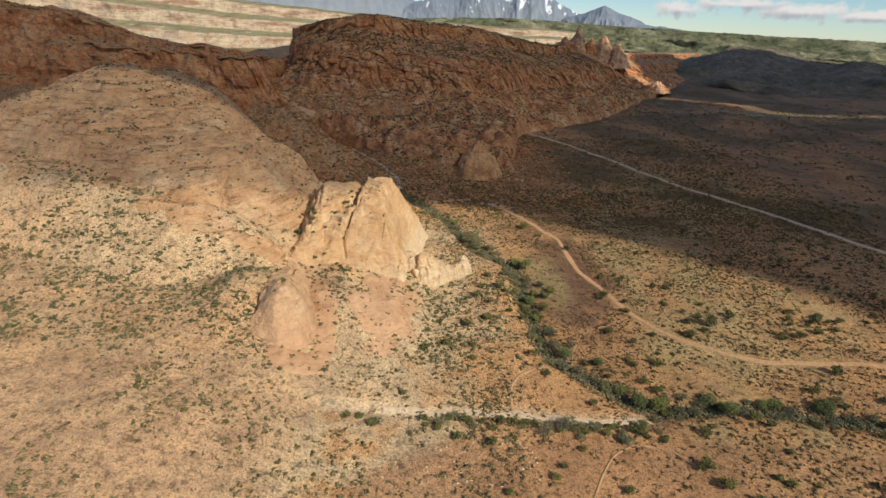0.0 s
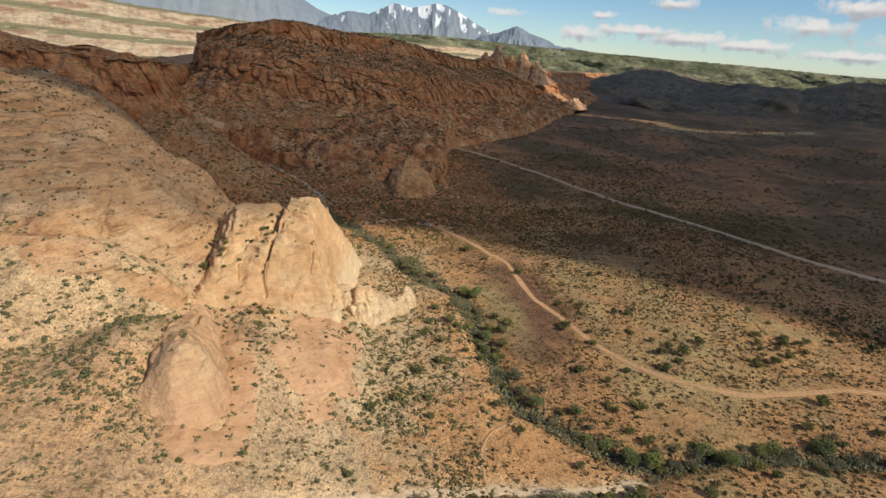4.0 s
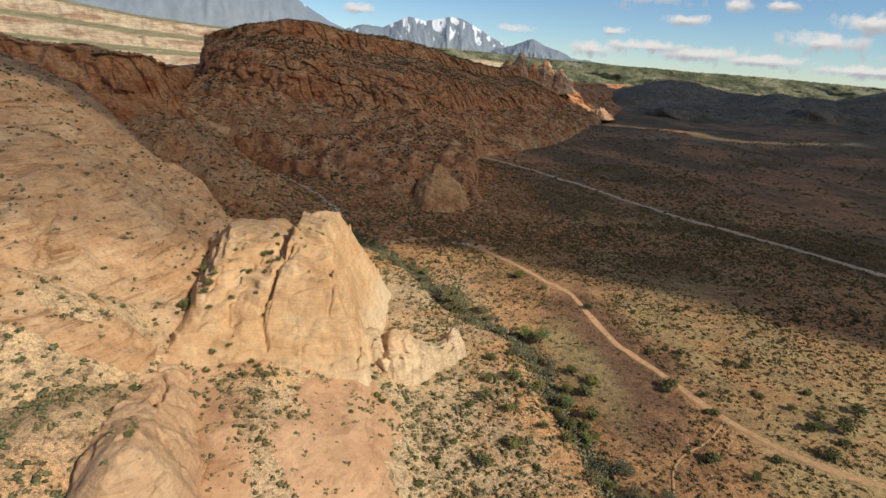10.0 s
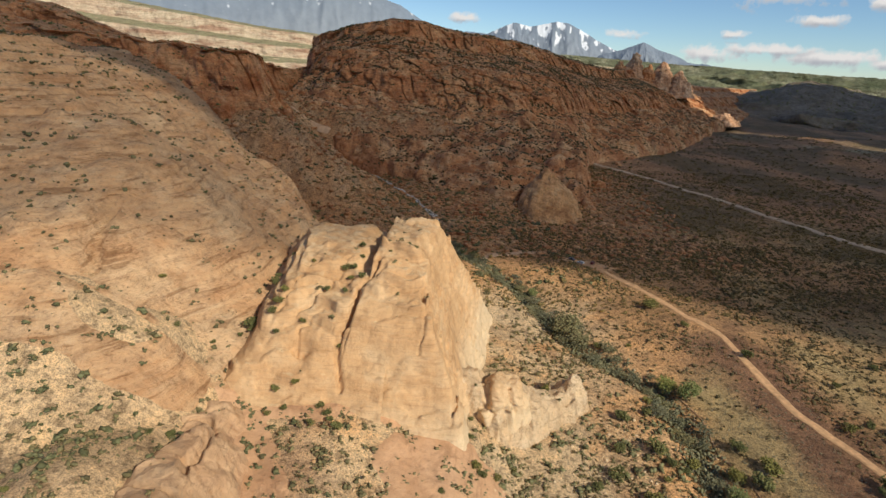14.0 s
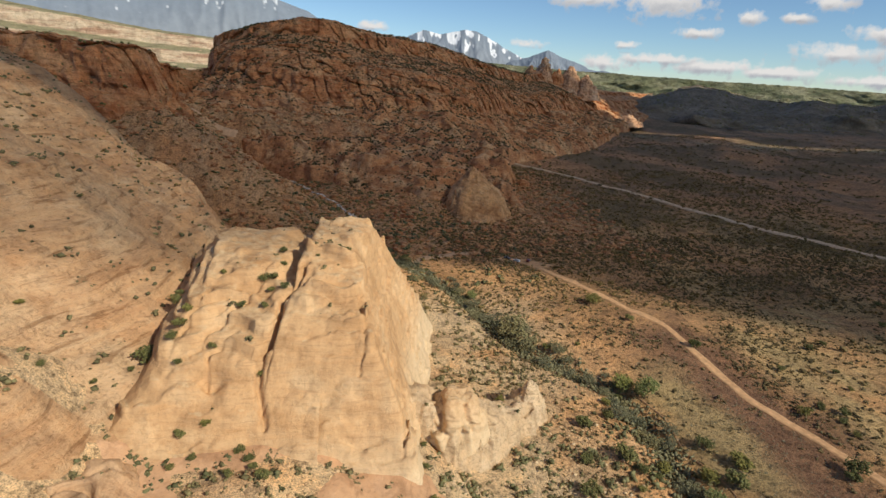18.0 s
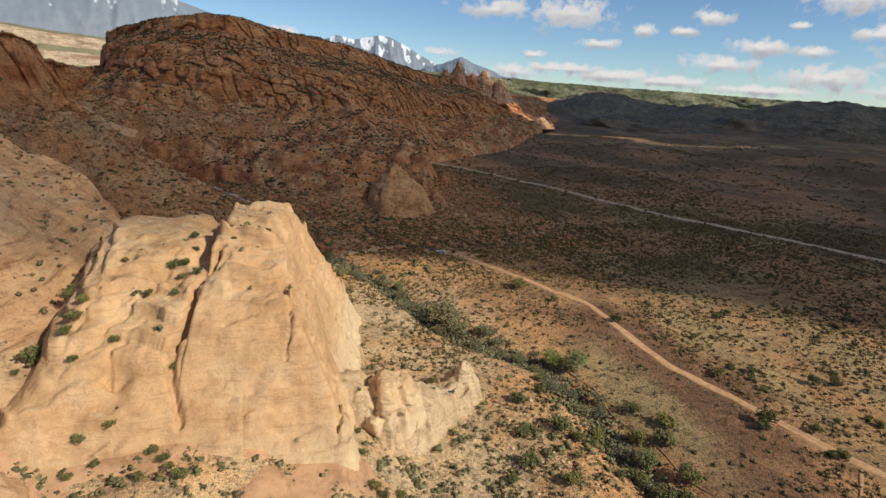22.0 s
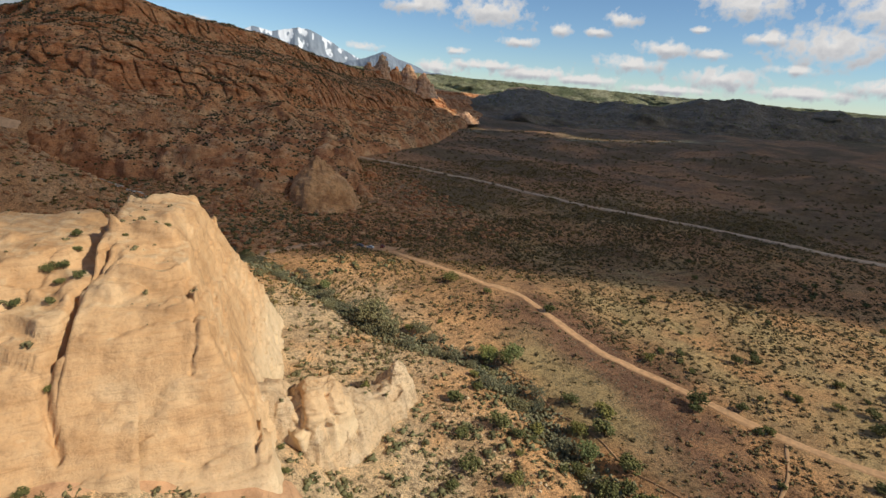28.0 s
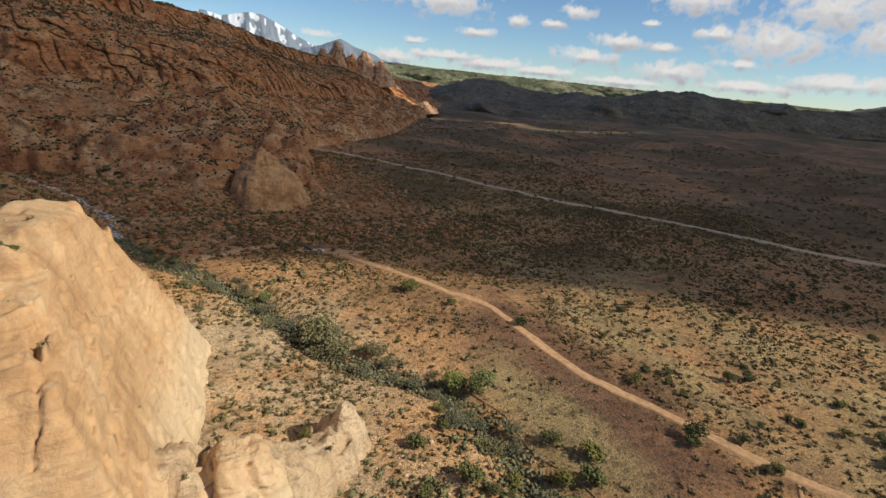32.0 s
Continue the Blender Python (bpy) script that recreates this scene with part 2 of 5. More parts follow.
def mesh_object(name, verts, faces, material, parent=None, label="", shade=True):
    me = bpy.data.meshes.new(name)
    verts = np.ascontiguousarray(verts, np.float32)
    faces = np.ascontiguousarray(faces, np.int32)
    k = faces.shape[1]
    me.vertices.add(len(verts))
    me.vertices.foreach_set("co", verts.ravel())
    me.loops.add(faces.size)
    me.loops.foreach_set("vertex_index", faces.ravel())
    me.polygons.add(len(faces))
    me.polygons.foreach_set("loop_start", np.arange(len(faces), dtype=np.int32) * k)
    me.polygons.foreach_set("loop_total", np.full(len(faces), k, np.int32))
    if shade:
        me.polygons.foreach_set("use_smooth", np.ones(len(faces), bool))
    me.update(calc_edges=True)
    me.materials.append(material)
    ob = new(name, me)
    ob.parent = parent
    if label:
        tagged(ob, label)
    return ob


def grid_faces(n, m, closed=False):
    """Quads of an n x m grid of vertices; closed: the rows are rings."""
    i, j = np.meshgrid(np.arange(n - 1), np.arange(m if closed else m - 1), indexing="ij")
    a, b = i * m + j, i * m + (j + 1) % m
    return np.stack([a, b, b + m, a + m], -1).reshape(-1, 4)


def paint(ob, colours):
    a = ob.data.color_attributes.new("soil", "FLOAT_COLOR", "POINT")
    rgba = np.ones((len(colours), 4), np.float32)
    rgba[:, :3] = colours
    a.data.foreach_set("color", rgba.ravel())


# ---- materials ----


def fresh(name, rough=0.9):
    m = bpy.data.materials.new(name)
    m.use_nodes = True
    t = m.node_tree
    b = t.nodes["Principled BSDF"]
    b.inputs["Roughness"].default_value = rough
    b.inputs["Specular IOR Level"].default_value = 0.2
    return m, t, b


def colour_noise(t, scale, detail=4.0, rough=0.6, stretch=(1, 1, 1)):
    co = t.nodes.new("ShaderNodeNewGeometry")
    mp = t.nodes.new("ShaderNodeMapping")
    mp.inputs["Scale"].default_value = stretch
    t.links.new(co.outputs["Position"], mp.inputs[0])
    n = t.nodes.new("ShaderNodeTexNoise")
    n.inputs["Scale"].default_value, n.inputs["Detail"].default_value, n.inputs["Roughness"].default_value = scale, detail, rough
    t.links.new(mp.outputs[0], n.inputs["Vector"])
    return n.outputs["Fac"]


def ramp(t, fac, stops):
    r = t.nodes.new("ShaderNodeValToRGB")
    e = r.color_ramp.elements
    while len(e) < len(stops):
        e.new(0.5)
    for k, (p, c) in zip(e, stops):
        k.position, k.color = p, (*c, 1)
    t.links.new(fac, r.inputs[0])
    return r.outputs[0]


def blend(t, fac, a, b, kind="MIX"):
    n = t.nodes.new("ShaderNodeMix")
    n.data_type, n.blend_type = "RGBA", kind
    for value, key in ((fac, "Factor"), (a, "A"), (b, "B")):
        if isinstance(value, (int, float)):
            n.inputs[key].default_value = value
        elif isinstance(value, tuple):
            n.inputs[key].default_value = (*value, 1)
        else:
            t.links.new(value, n.inputs[key])
    return n.outputs["Result"]


def relief(t, b, fac, strength, distance):
    n = t.nodes.new("ShaderNodeBump")
    n.inputs["Strength"].default_value, n.inputs["Distance"].default_value = strength, distance
    t.links.new(fac, n.inputs["Height"])
    t.links.new(n.outputs[0], b.inputs["Normal"])


def soil_material():
    m, t, b = fresh("soil")
    at = t.nodes.new("ShaderNodeAttribute")
    at.attribute_name = "soil"
    big = colour_noise(t, 0.05, 5)
    fine = colour_noise(t, 0.9, 6, 0.7)
    c = blend(t, 0.8, at.outputs["Color"], ramp(t, big, [(0.3, (0.62, 0.6, 0.6)), (0.55, (1, 1, 1)), (0.75, (1.22, 1.15, 1.05))]), "MULTIPLY")
    c = blend(t, 0.75, c, ramp(t, fine, [(0.38, (0.42, 0.42, 0.41)), (0.48, (1, 1, 1)), (0.62, (1.28, 1.24, 1.18))]), "MULTIPLY")
    t.links.new(c, b.inputs["Base Color"])
    spot = colour_noise(t, 0.28, 4, 0.7)
    pebble = colour_noise(t, 3.2, 3, 0.7)
    c = blend(t, 0.8, c, ramp(t, spot, [(0.38, (0.5, 0.48, 0.46)), (0.46, (1, 1, 1)), (0.62, (1.2, 1.16, 1.1))]), "MULTIPLY")
    c = blend(t, 0.7, c, ramp(t, pebble, [(0.41, (0.38, 0.36, 0.34)), (0.48, (1, 1, 1)), (0.62, (1.3, 1.27, 1.2))]), "MULTIPLY")
    t.links.new(c, b.inputs["Base Color"])
    relief(t, b, fine, 0.9, 0.8)
    return m


def rock_material(name, low, mid, high, band=0.35, scale=1.0, grit=0.5, run=0.25, bedding=0.4, soil=None, foot=None, relief_by=0.9):
    """Sandstone: bedded colour, bedding lines, stains that run down the face, pits and cracks, sand on what lies flat."""
    m, t, b = fresh(name, 0.92)
    beds = colour_noise(t, 0.02 * scale, 6, 0.65, (1, 1, 6))
    patch = colour_noise(t, 0.055 * scale, 7, 0.62)
    streak = colour_noise(t, 0.2 * scale, 5, 0.6, (1, 1, 0.12))
    mottle = colour_noise(t, 0.3 * scale, 6, 0.7)
    grain = colour_noise(t, 1.1 * scale, 7, 0.75)
    lines = colour_noise(t, 0.09 * scale, 7, 0.66, (1, 1, 12))
    c = ramp(t, patch, [(0.39, low), (0.47, mid), (0.52, mid), (0.59, high)])
    c = blend(t, band, c, ramp(t, beds, [(0.37, low), (0.48, high), (0.54, mid), (0.6, high)]))
    if foot:
        z0, z1, colour = foot
        geo = t.nodes.new("ShaderNodeNewGeometry")
        sep = t.nodes.new("ShaderNodeSeparateXYZ")
        t.links.new(geo.outputs["Position"], sep.inputs[0])
        up = node(t, "ShaderNodeMath", op="MULTIPLY_ADD", i1=26.0, i2=-13.0)
        t.links.new(patch, up.inputs[0])
        both = node(t, "ShaderNodeMath", op="ADD")
        t.links.new(sep.outputs[2], both.inputs[0])
        t.links.new(up.outputs[0], both.inputs[1])
        share = t.nodes.new("ShaderNodeMapRange")
        share.inputs["From Min"].default_value, share.inputs["From Max"].default_value = z1, z0
        t.links.new(both.outputs[0], share.inputs["Value"])
        c = blend(t, share.outputs[0], c, colour)
    if soil:
        colour, lo, hi = soil
        geo = t.nodes.new("ShaderNodeNewGeometry")
        sep = t.nodes.new("ShaderNodeSeparateXYZ")
        t.links.new(geo.outputs["Normal"], sep.inputs[0])
        tilt = node(t, "ShaderNodeMath", op="MULTIPLY_ADD", i1=0.9, i2=-0.45)
        t.links.new(mottle, tilt.inputs[0])
        both = node(t, "ShaderNodeMath", op="ADD")
        t.links.new(sep.outputs[2], both.inputs[0])
        t.links.new(tilt.outputs[0], both.inputs[1])
        share = t.nodes.new("ShaderNodeMapRange")
        share.inputs["From Min"].default_value, share.inputs["From Max"].default_value = lo, hi
        share.inputs["To Max"].default_value = 0.85
        t.links.new(both.outputs[0], share.inputs["Value"])
        c = blend(t, share.outputs[0], c, colour)
    c = blend(t, run, c, ramp(t, streak, [(0.38, (0.55, 0.5, 0.47)), (0.48, (1, 1, 1)), (0.65, (1.1, 1.08, 1.05))]), "MULTIPLY")
    c = blend(t, bedding, c, ramp(t, lines, [(0.38, (0.58, 0.52, 0.47)), (0.44, (1, 1, 1)), (0.6, (1.1, 1.09, 1.07))]), "MULTIPLY")
    c = blend(t, 0.75 * grit + 0.1, c, ramp(t, mottle, [(0.37, (0.6, 0.55, 0.52)), (0.47, (1, 1, 1)), (0.6, (1.16, 1.14, 1.11))]), "MULTIPLY")
    c = blend(t, grit, c, ramp(t, grain, [(0.38, (0.5, 0.46, 0.43)), (0.45, (1, 1, 1)), (0.62, (1.13, 1.12, 1.1))]), "MULTIPLY")
    height = node(t, "ShaderNodeMath", op="MULTIPLY_ADD", i1=0.35)
    t.links.new(grain, height.inputs[0])
    t.links.new(mottle, height.inputs[2])
    total = node(t, "ShaderNodeMath", op="MULTIPLY_ADD", i1=0.7 * bedding)
    t.links.new(lines, total.inputs[0])
    t.links.new(height.outputs[0], total.inputs[2])
    last = total.outputs[0]
    t.links.new(c, b.inputs["Base Color"])
    relief(t, b, last, relief_by, 1.6 / scale)
    return m


SOIL = soil_material()
TAN_ROCK = rock_material("tan_sandstone", (0.47, 0.27, 0.13), (0.57, 0.35, 0.182), (0.63, 0.43, 0.25), bedding=0.3, grit=0.22, relief_by=0.5, foot=(11, 24, (0.67, 0.51, 0.33)), soil=((0.61, 0.46, 0.29), 0.93, 1.1))
ORANGE_ROCK = rock_material("orange_sandstone", (0.45, 0.245, 0.125), (0.535, 0.315, 0.168), (0.60, 0.41, 0.25), 0.5, 0.55, 0.55, 0.1, 0.85, relief_by=0.8, soil=((0.61, 0.455, 0.29), 0.97, 1.15))
RED_ROCK = rock_material("red_sandstone", (0.34, 0.115, 0.046), (0.50, 0.212, 0.092), (0.60, 0.335, 0.175), 0.45, 0.6, 1.0, 0.5, 0.5, soil=((0.48, 0.31, 0.175), 0.82, 1.02))
RUBBLE = rock_material("rubble_slope", (0.34, 0.132, 0.06), (0.50, 0.238, 0.113), (0.60, 0.375, 0.21), 0.2, 0.6, 1.0, 0.2, 0.35, soil=((0.48, 0.335, 0.20), 0.85, 1.1))
SLAB_ROCK = rock_material("slab_sandstone", (0.46, 0.235, 0.105), (0.58, 0.325, 0.155), (0.64, 0.40, 0.215), 0.15, 0.8, 0.8, 0.5, 0.2)
PINK_ROCK = rock_material("pink_sandstone", (0.50, 0.29, 0.165), (0.56, 0.34, 0.20), (0.60, 0.375, 0.23), 0.2, grit=0.22, relief_by=0.5)
SPIRE_ROCK = rock_material("spire_sandstone", (0.42, 0.21, 0.115), (0.52, 0.30, 0.18), (0.60, 0.42, 0.29), 0.4, 0.5, 0.8, 0.7, 0.4)
KNOB_ROCK = rock_material("knob_sandstone", (0.50, 0.30, 0.165), (0.565, 0.36, 0.212), (0.61, 0.42, 0.26), 0.3, grit=0.3, bedding=0.4, relief_by=0.7, foot=(18, 34, (0.55, 0.34, 0.205)))
PALE_ROCK = rock_material("pale_sandstone", (0.46, 0.305, 0.18), (0.61, 0.44, 0.275), (0.66, 0.51, 0.345), run=0.4)
FAR_ROCK = rock_material("banded_cliff", (0.36, 0.22, 0.15), (0.48, 0.335, 0.235), (0.61, 0.50, 0.36), 0.85, 0.15, 0.5, 0.3, 0.6, soil=((0.25, 0.24, 0.13), 0.72, 0.9))
GREEN_MESA = rock_material("brushy_mesa", (0.10, 0.115, 0.062), (0.165, 0.17, 0.098), (0.30, 0.29, 0.185), 0.15, 0.1, 0.6, 0.8, 0.2)
DARK_HILL = rock_material("brushy_hill", (0.15, 0.12, 0.09), (0.21, 0.17, 0.125), (0.27, 0.22, 0.165), 0.2, 0.25, 0.7, 0.3, 0.2)


def flat_material(name, colour, rough=0.8, spread=0.25, scale=0.6):
    m, t, b = fresh(name, rough)
    n = colour_noise(t, scale, 5)
    c = blend(t, 1.0, colour, ramp(t, n, [(0.3, (1 - spread,) * 3), (0.7, (1 + spread,) * 3)]), "MULTIPLY")
    t.links.new(c, b.inputs["Base Color"])
    relief(t, b, n, 0.4, 0.2)
    return m


DIRT = flat_material("packed_dirt", (0.61, 0.37, 0.20), 0.95)
ASPHALT = flat_material("worn_asphalt", (0.56, 0.44, 0.315), 0.9)


def mountain_material():
    m, t, b = fresh("snowy_mountain", 0.9)
    at = t.nodes.new("ShaderNodeAttribute")
    at.attribute_name = "soil"
    n = colour_noise(t, 0.012, 6, 0.7, (1, 1, 0.8))
    c = blend(t, 0.45, at.outputs["Color"], ramp(t, n, [(0.3, (0.72, 0.74, 0.78)), (0.6, (1.08, 1.07, 1.06))]), "MULTIPLY")
    t.links.new(c, b.inputs["Base Color"])
    return m


MOUNTAIN = mountain_material()

# ---- ground ----


def spread_axis(lo, hi, step, far_lo, far_hi, grow=1.06):
    mid = list(np.arange(lo, hi, step))
    s, v = step, lo
    while v > far_lo:
        s *= grow
        v -= s
        mid.insert(0, v)
    s, v = step, mid[-1]
    while v < far_hi:
        s *= grow
        v += s
        mid.append(v)
    return np.array(mid)


def soil_colour(x, y):
    """What covers the ground where, with tones that follow the cloud's shade: zones with ragged borders."""
    n = fbm(x / 40, y / 40, 4.4, 4) - 0.5
    n2 = fbm(x / 11, y / 11, 7.7, 4) - 0.5
    orange, cream, olive = np.array((0.56, 0.325, 0.16)), np.array((0.59, 0.445, 0.285)), np.array((0.50, 0.39, 0.20))
    purple, brown, pink = np.array((0.225, 0.128, 0.082)), np.array((0.43, 0.26, 0.135)), np.array((0.56, 0.355, 0.23))
    c = np.broadcast_to(orange, (*x.shape, 3)).copy()

    def lay(colour, w):
        w = np.clip(w, 0, 1)[..., None]
        c[:] = c * (1 - w) + colour * w

    lay(brown, smooth((y - 330 + 90 * n) / 120) * smooth((x - 20) / 60))
    lay(olive, 0.85 * smooth(0.5 + 2.2 * n + 1.2 * n2) * smooth((x - 110 + 40 * n) / 30))
    lay(purple, smooth(1.5 - np.hypot((x - 94) / 30, (y - 335) / 68) + 1.4 * n2) * 0.95 * smooth((x - 64) / 10))
    lay(olive * 0.8, 0.8 * smooth(1.4 - np.hypot((x - 78) / 14, (y - 330) / 40) + n2))
    lay(brown * 0.8, 0.85 * smooth(1.3 - np.hypot((x - 70) / 30, (y - 430) / 26) + 1.5 * n2))
    lay(np.array((0.46, 0.265, 0.14)), smooth((y - 490 + 120 * n) / 70) * smooth((170 - x) / 80))
    lay(np.array((0.53, 0.37, 0.23)), 0.5 * smooth((y - 500) / 50) * smooth((60 - x) / 60) * smooth(0.3 + 5 * n2))
    lay(np.array((0.42, 0.205, 0.105)), 0.8 * smooth((y - 560) / 50) * smooth((60 - x) / 60) * smooth(-0.1 + 6 * n - 2 * n2))
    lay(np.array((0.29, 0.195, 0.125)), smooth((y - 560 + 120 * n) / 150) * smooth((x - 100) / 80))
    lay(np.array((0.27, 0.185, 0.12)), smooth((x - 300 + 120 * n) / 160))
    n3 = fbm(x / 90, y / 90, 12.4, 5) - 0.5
    # darker and lighter mottling put into the soil colour where the cloud's shade falls
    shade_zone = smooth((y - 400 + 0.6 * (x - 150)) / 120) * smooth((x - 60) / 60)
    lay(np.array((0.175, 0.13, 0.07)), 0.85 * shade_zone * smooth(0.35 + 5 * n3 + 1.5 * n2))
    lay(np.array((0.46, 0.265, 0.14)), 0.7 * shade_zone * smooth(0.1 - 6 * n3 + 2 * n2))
    lay(cream, smooth((58 - x + 34 * n + 40 * n2) / 44) * smooth((470 - y) / 60) * smooth(1.0 + 2.0 * n + 2.6 * n2) * (1 - 0.75 * smooth((x - 5) / 20) * smooth((262 - y) / 30)))
    lay(pink, 0.8 * smooth((-10 - x + 60 * n) / 50) * smooth((245 - y + 30 * n) / 30) * smooth(0.45 + 4 * n))
    lay(pink, 0.9 * smooth((0.05 + 4 * n)) * smooth((-30 - x) / 40) * smooth((300 - y) / 30))
    lay(np.array((0.555, 0.365, 0.22)), 0.72 * smooth((-35 - x + 50 * n) / 40) * smooth((330 - y) / 40))
    lay(np.array((0.585, 0.43, 0.265)), 0.75 * smooth((x + 230 + 40 * n) / 40) * smooth((-62 - x) / 14) * smooth((y - 236 + 40 * n) / 24) * smooth((318 - y) / 14))
    # red-brown rise south of the wash
    lay(np.array((0.44, 0.255, 0.14)), 0.8 * smooth((np.interp(x, [-60, -20, 10, 60, 110, 200, 400], [120, 160, 182, 184, 184, 178, 170]) - y + 10 * n2) / 12) * smooth((x + 50) / 20))
    # pale sand in the wash, along the tracks
    lay(np.array((0.66, 0.52, 0.36)), np.exp(-(from_line(x, y, WASH) / 4.0) ** 2) * 0.9)
    # the pale meadow far out on the plain, its sunlit strip put into the soil colour
    lay(np.array((0.33, 0.315, 0.21)), 0.95 * np.exp(-(from_line(x, y, LIT_MEADOW) / 34) ** 2) * smooth(0.4 + 3 * n))
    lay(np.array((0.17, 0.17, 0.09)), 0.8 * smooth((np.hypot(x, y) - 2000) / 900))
    return c


gx, gy = spread_axis(-230, 300, 1.75, -4800, 4800), spread_axis(120, 780, 1.75, -900, 4850)
GX, GY = np.meshgrid(gx, gy, indexing="ij")
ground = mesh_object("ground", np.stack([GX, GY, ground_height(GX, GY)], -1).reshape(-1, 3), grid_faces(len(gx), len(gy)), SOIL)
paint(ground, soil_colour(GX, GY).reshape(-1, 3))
tagged(ground, "orange and cream desert soil with dry grass and stones", "ground", kind="structure")


def ribbon(name, line, width, material, lift, n, wobble=0.0, crown=0.1):
    """A road or a bed laid on the ground, a little proud of it."""
    p = along(line, n)
    d = np.gradient(p, axis=0)
    side = np.stack([d[:, 1], -d[:, 0]], 1) / np.linalg.norm(d, axis=1)[:, None]
    across = np.linspace(-1, 1, 9)
    rows = []
    for k, a in enumerate(across):
        w = width / 2 * (1 + wobble * (vnoise(np.arange(n) / 7.0, 3.0 * k * 0 + (a > 0) * 40) - 0.5))
        q = p + side * (a * w)[:, None]
        z = ground_height(q[:, 0], q[:, 1]) + lift + crown * (1 - a * a) - (min(0.9, 0.12 * width) if abs(a) == 1 else 0)
        rows.append(np.column_stack([q, z]))
    v = np.stack(rows, 1)
    return mesh_object(name, v.reshape(-1, 3), grid_faces(n, len(across)), material)


tagged(ribbon("dirt_road", DIRT_ROAD, 4.2, DIRT, 0.25, 420, 0.7), "winding dirt road of packed orange sand", "road", kind="structure")
WASH_SAND = flat_material("wash_sand", (0.62, 0.48, 0.335), 0.95, 0.25, 0.5)
tagged(ribbon("dry_wash", [(-24, 190), (9, 194), (45, 193), (81, 188), (106, 194)], 4.2, WASH_SAND, 0.3, 200, 1.5), "dry wash of pale cream sand", "wash", kind="structure")
tagged(ribbon("paved_road", PAVED_ROAD, 7.0, ASPHALT, 0.7, 400), "straight two-lane road of worn pale asphalt", "road", kind="structure")

# ---- rock ----


def outward(v, closed=False):
    """Normals of a grid of points n x m."""
    du = np.gradient(v, axis=0)
    if closed:
        dv = (np.roll(v, -1, 1) - np.roll(v, 1, 1)) / 2
    else:
        dv = np.gradient(v, axis=1)
    n = np.cross(du, dv)
    return n / np.maximum(np.linalg.norm(n, axis=-1, keepdims=True), 1e-9)


def weathered(v, n, amp, size, seed, crack=()):
    """Points moved along n: swellings, ledges, grain, and cracks that run through the rock along lines in plan."""
    x, y, z = v[..., 0], v[..., 1], v[..., 2]
    d = amp * 2.0 * (fbm(x / size, y / size, z / size + seed, 4) - 0.5)
    d = d + amp * 0.45 * (1 - np.abs(2 * fbm(x / size * 0.5, y / size * 0.5, z / size * 2.6 + seed, 3) - 1)) - amp * 0.3
    d = d + amp * 0.35 * (fbm(x / size * 4, y / size * 4, z / size * 5 + seed, 3) - 0.5)
    for line, width, depth, lo, hi in crack:
        wx = 2.2 * (vnoise(z / 6.0, seed) - 0.5) + 0.9 * (vnoise(z / 1.9, seed + 4) - 0.5)
        f = np.exp(-(from_line(x + wx, y, line) / width) ** 2) * smooth((z - lo) / 3) * smooth((hi - z) / 3)
        d = d - depth * f
    return v + n * d[..., None]


def mound(name, centre, radii, z0, z1, material, turn=0.0, power=2.4, flat=0.8, square=2.4, amp=1.2, size=14.0, rings=90, spokes=140, seed=1.0, crack=(), parent=None, lean=(0.0, 0.0)):
    """A rounded mass of rock from z0 (below the ground) up to z1."""
    r = np.linspace(0.0, 1.0, rings) ** 0.8
    a = np.linspace(0, 2 * np.pi, spokes, endpoint=False)
    R, A = np.meshgrid(r, a, indexing="ij")
    ca, sa = np.cos(A), np.sin(A)
    k = (np.abs(ca) ** square + np.abs(sa) ** square) ** (-1 / square)
    lump = 1 + 0.22 * (vnoise(ca * 2.2 + seed, sa * 2.2, seed) - 0.5) + 0.10 * (vnoise(ca * 6 + seed, sa * 6, seed) - 0.5)
    h = np.clip(1 - R ** power, 0, 1) ** flat
    lx, ly = R * k * ca * radii[0] * lump, R * k * sa * radii[1] * lump
    t = radians(turn)
    x = centre[0] + lx * math.cos(t) - ly * math.sin(t) + lean[0] * h
    y = centre[1] + lx * math.sin(t) + ly * math.cos(t) + lean[1] * h
    v = np.stack([x, y, z0 + (z1 - z0) * h], -1)
    n = -outward(v, True)
    n[0] = (0, 0, 1)
    n *= np.where(n[..., 2:] < -0.2, -1, 1)
    v = weathered(v, n, amp, size, seed, crack)
    v[0] = v[0].mean(0)
    return mesh_object(name, v.reshape(-1, 3), grid_faces(rings, spokes, True), material, parent)


SHAPES = {}


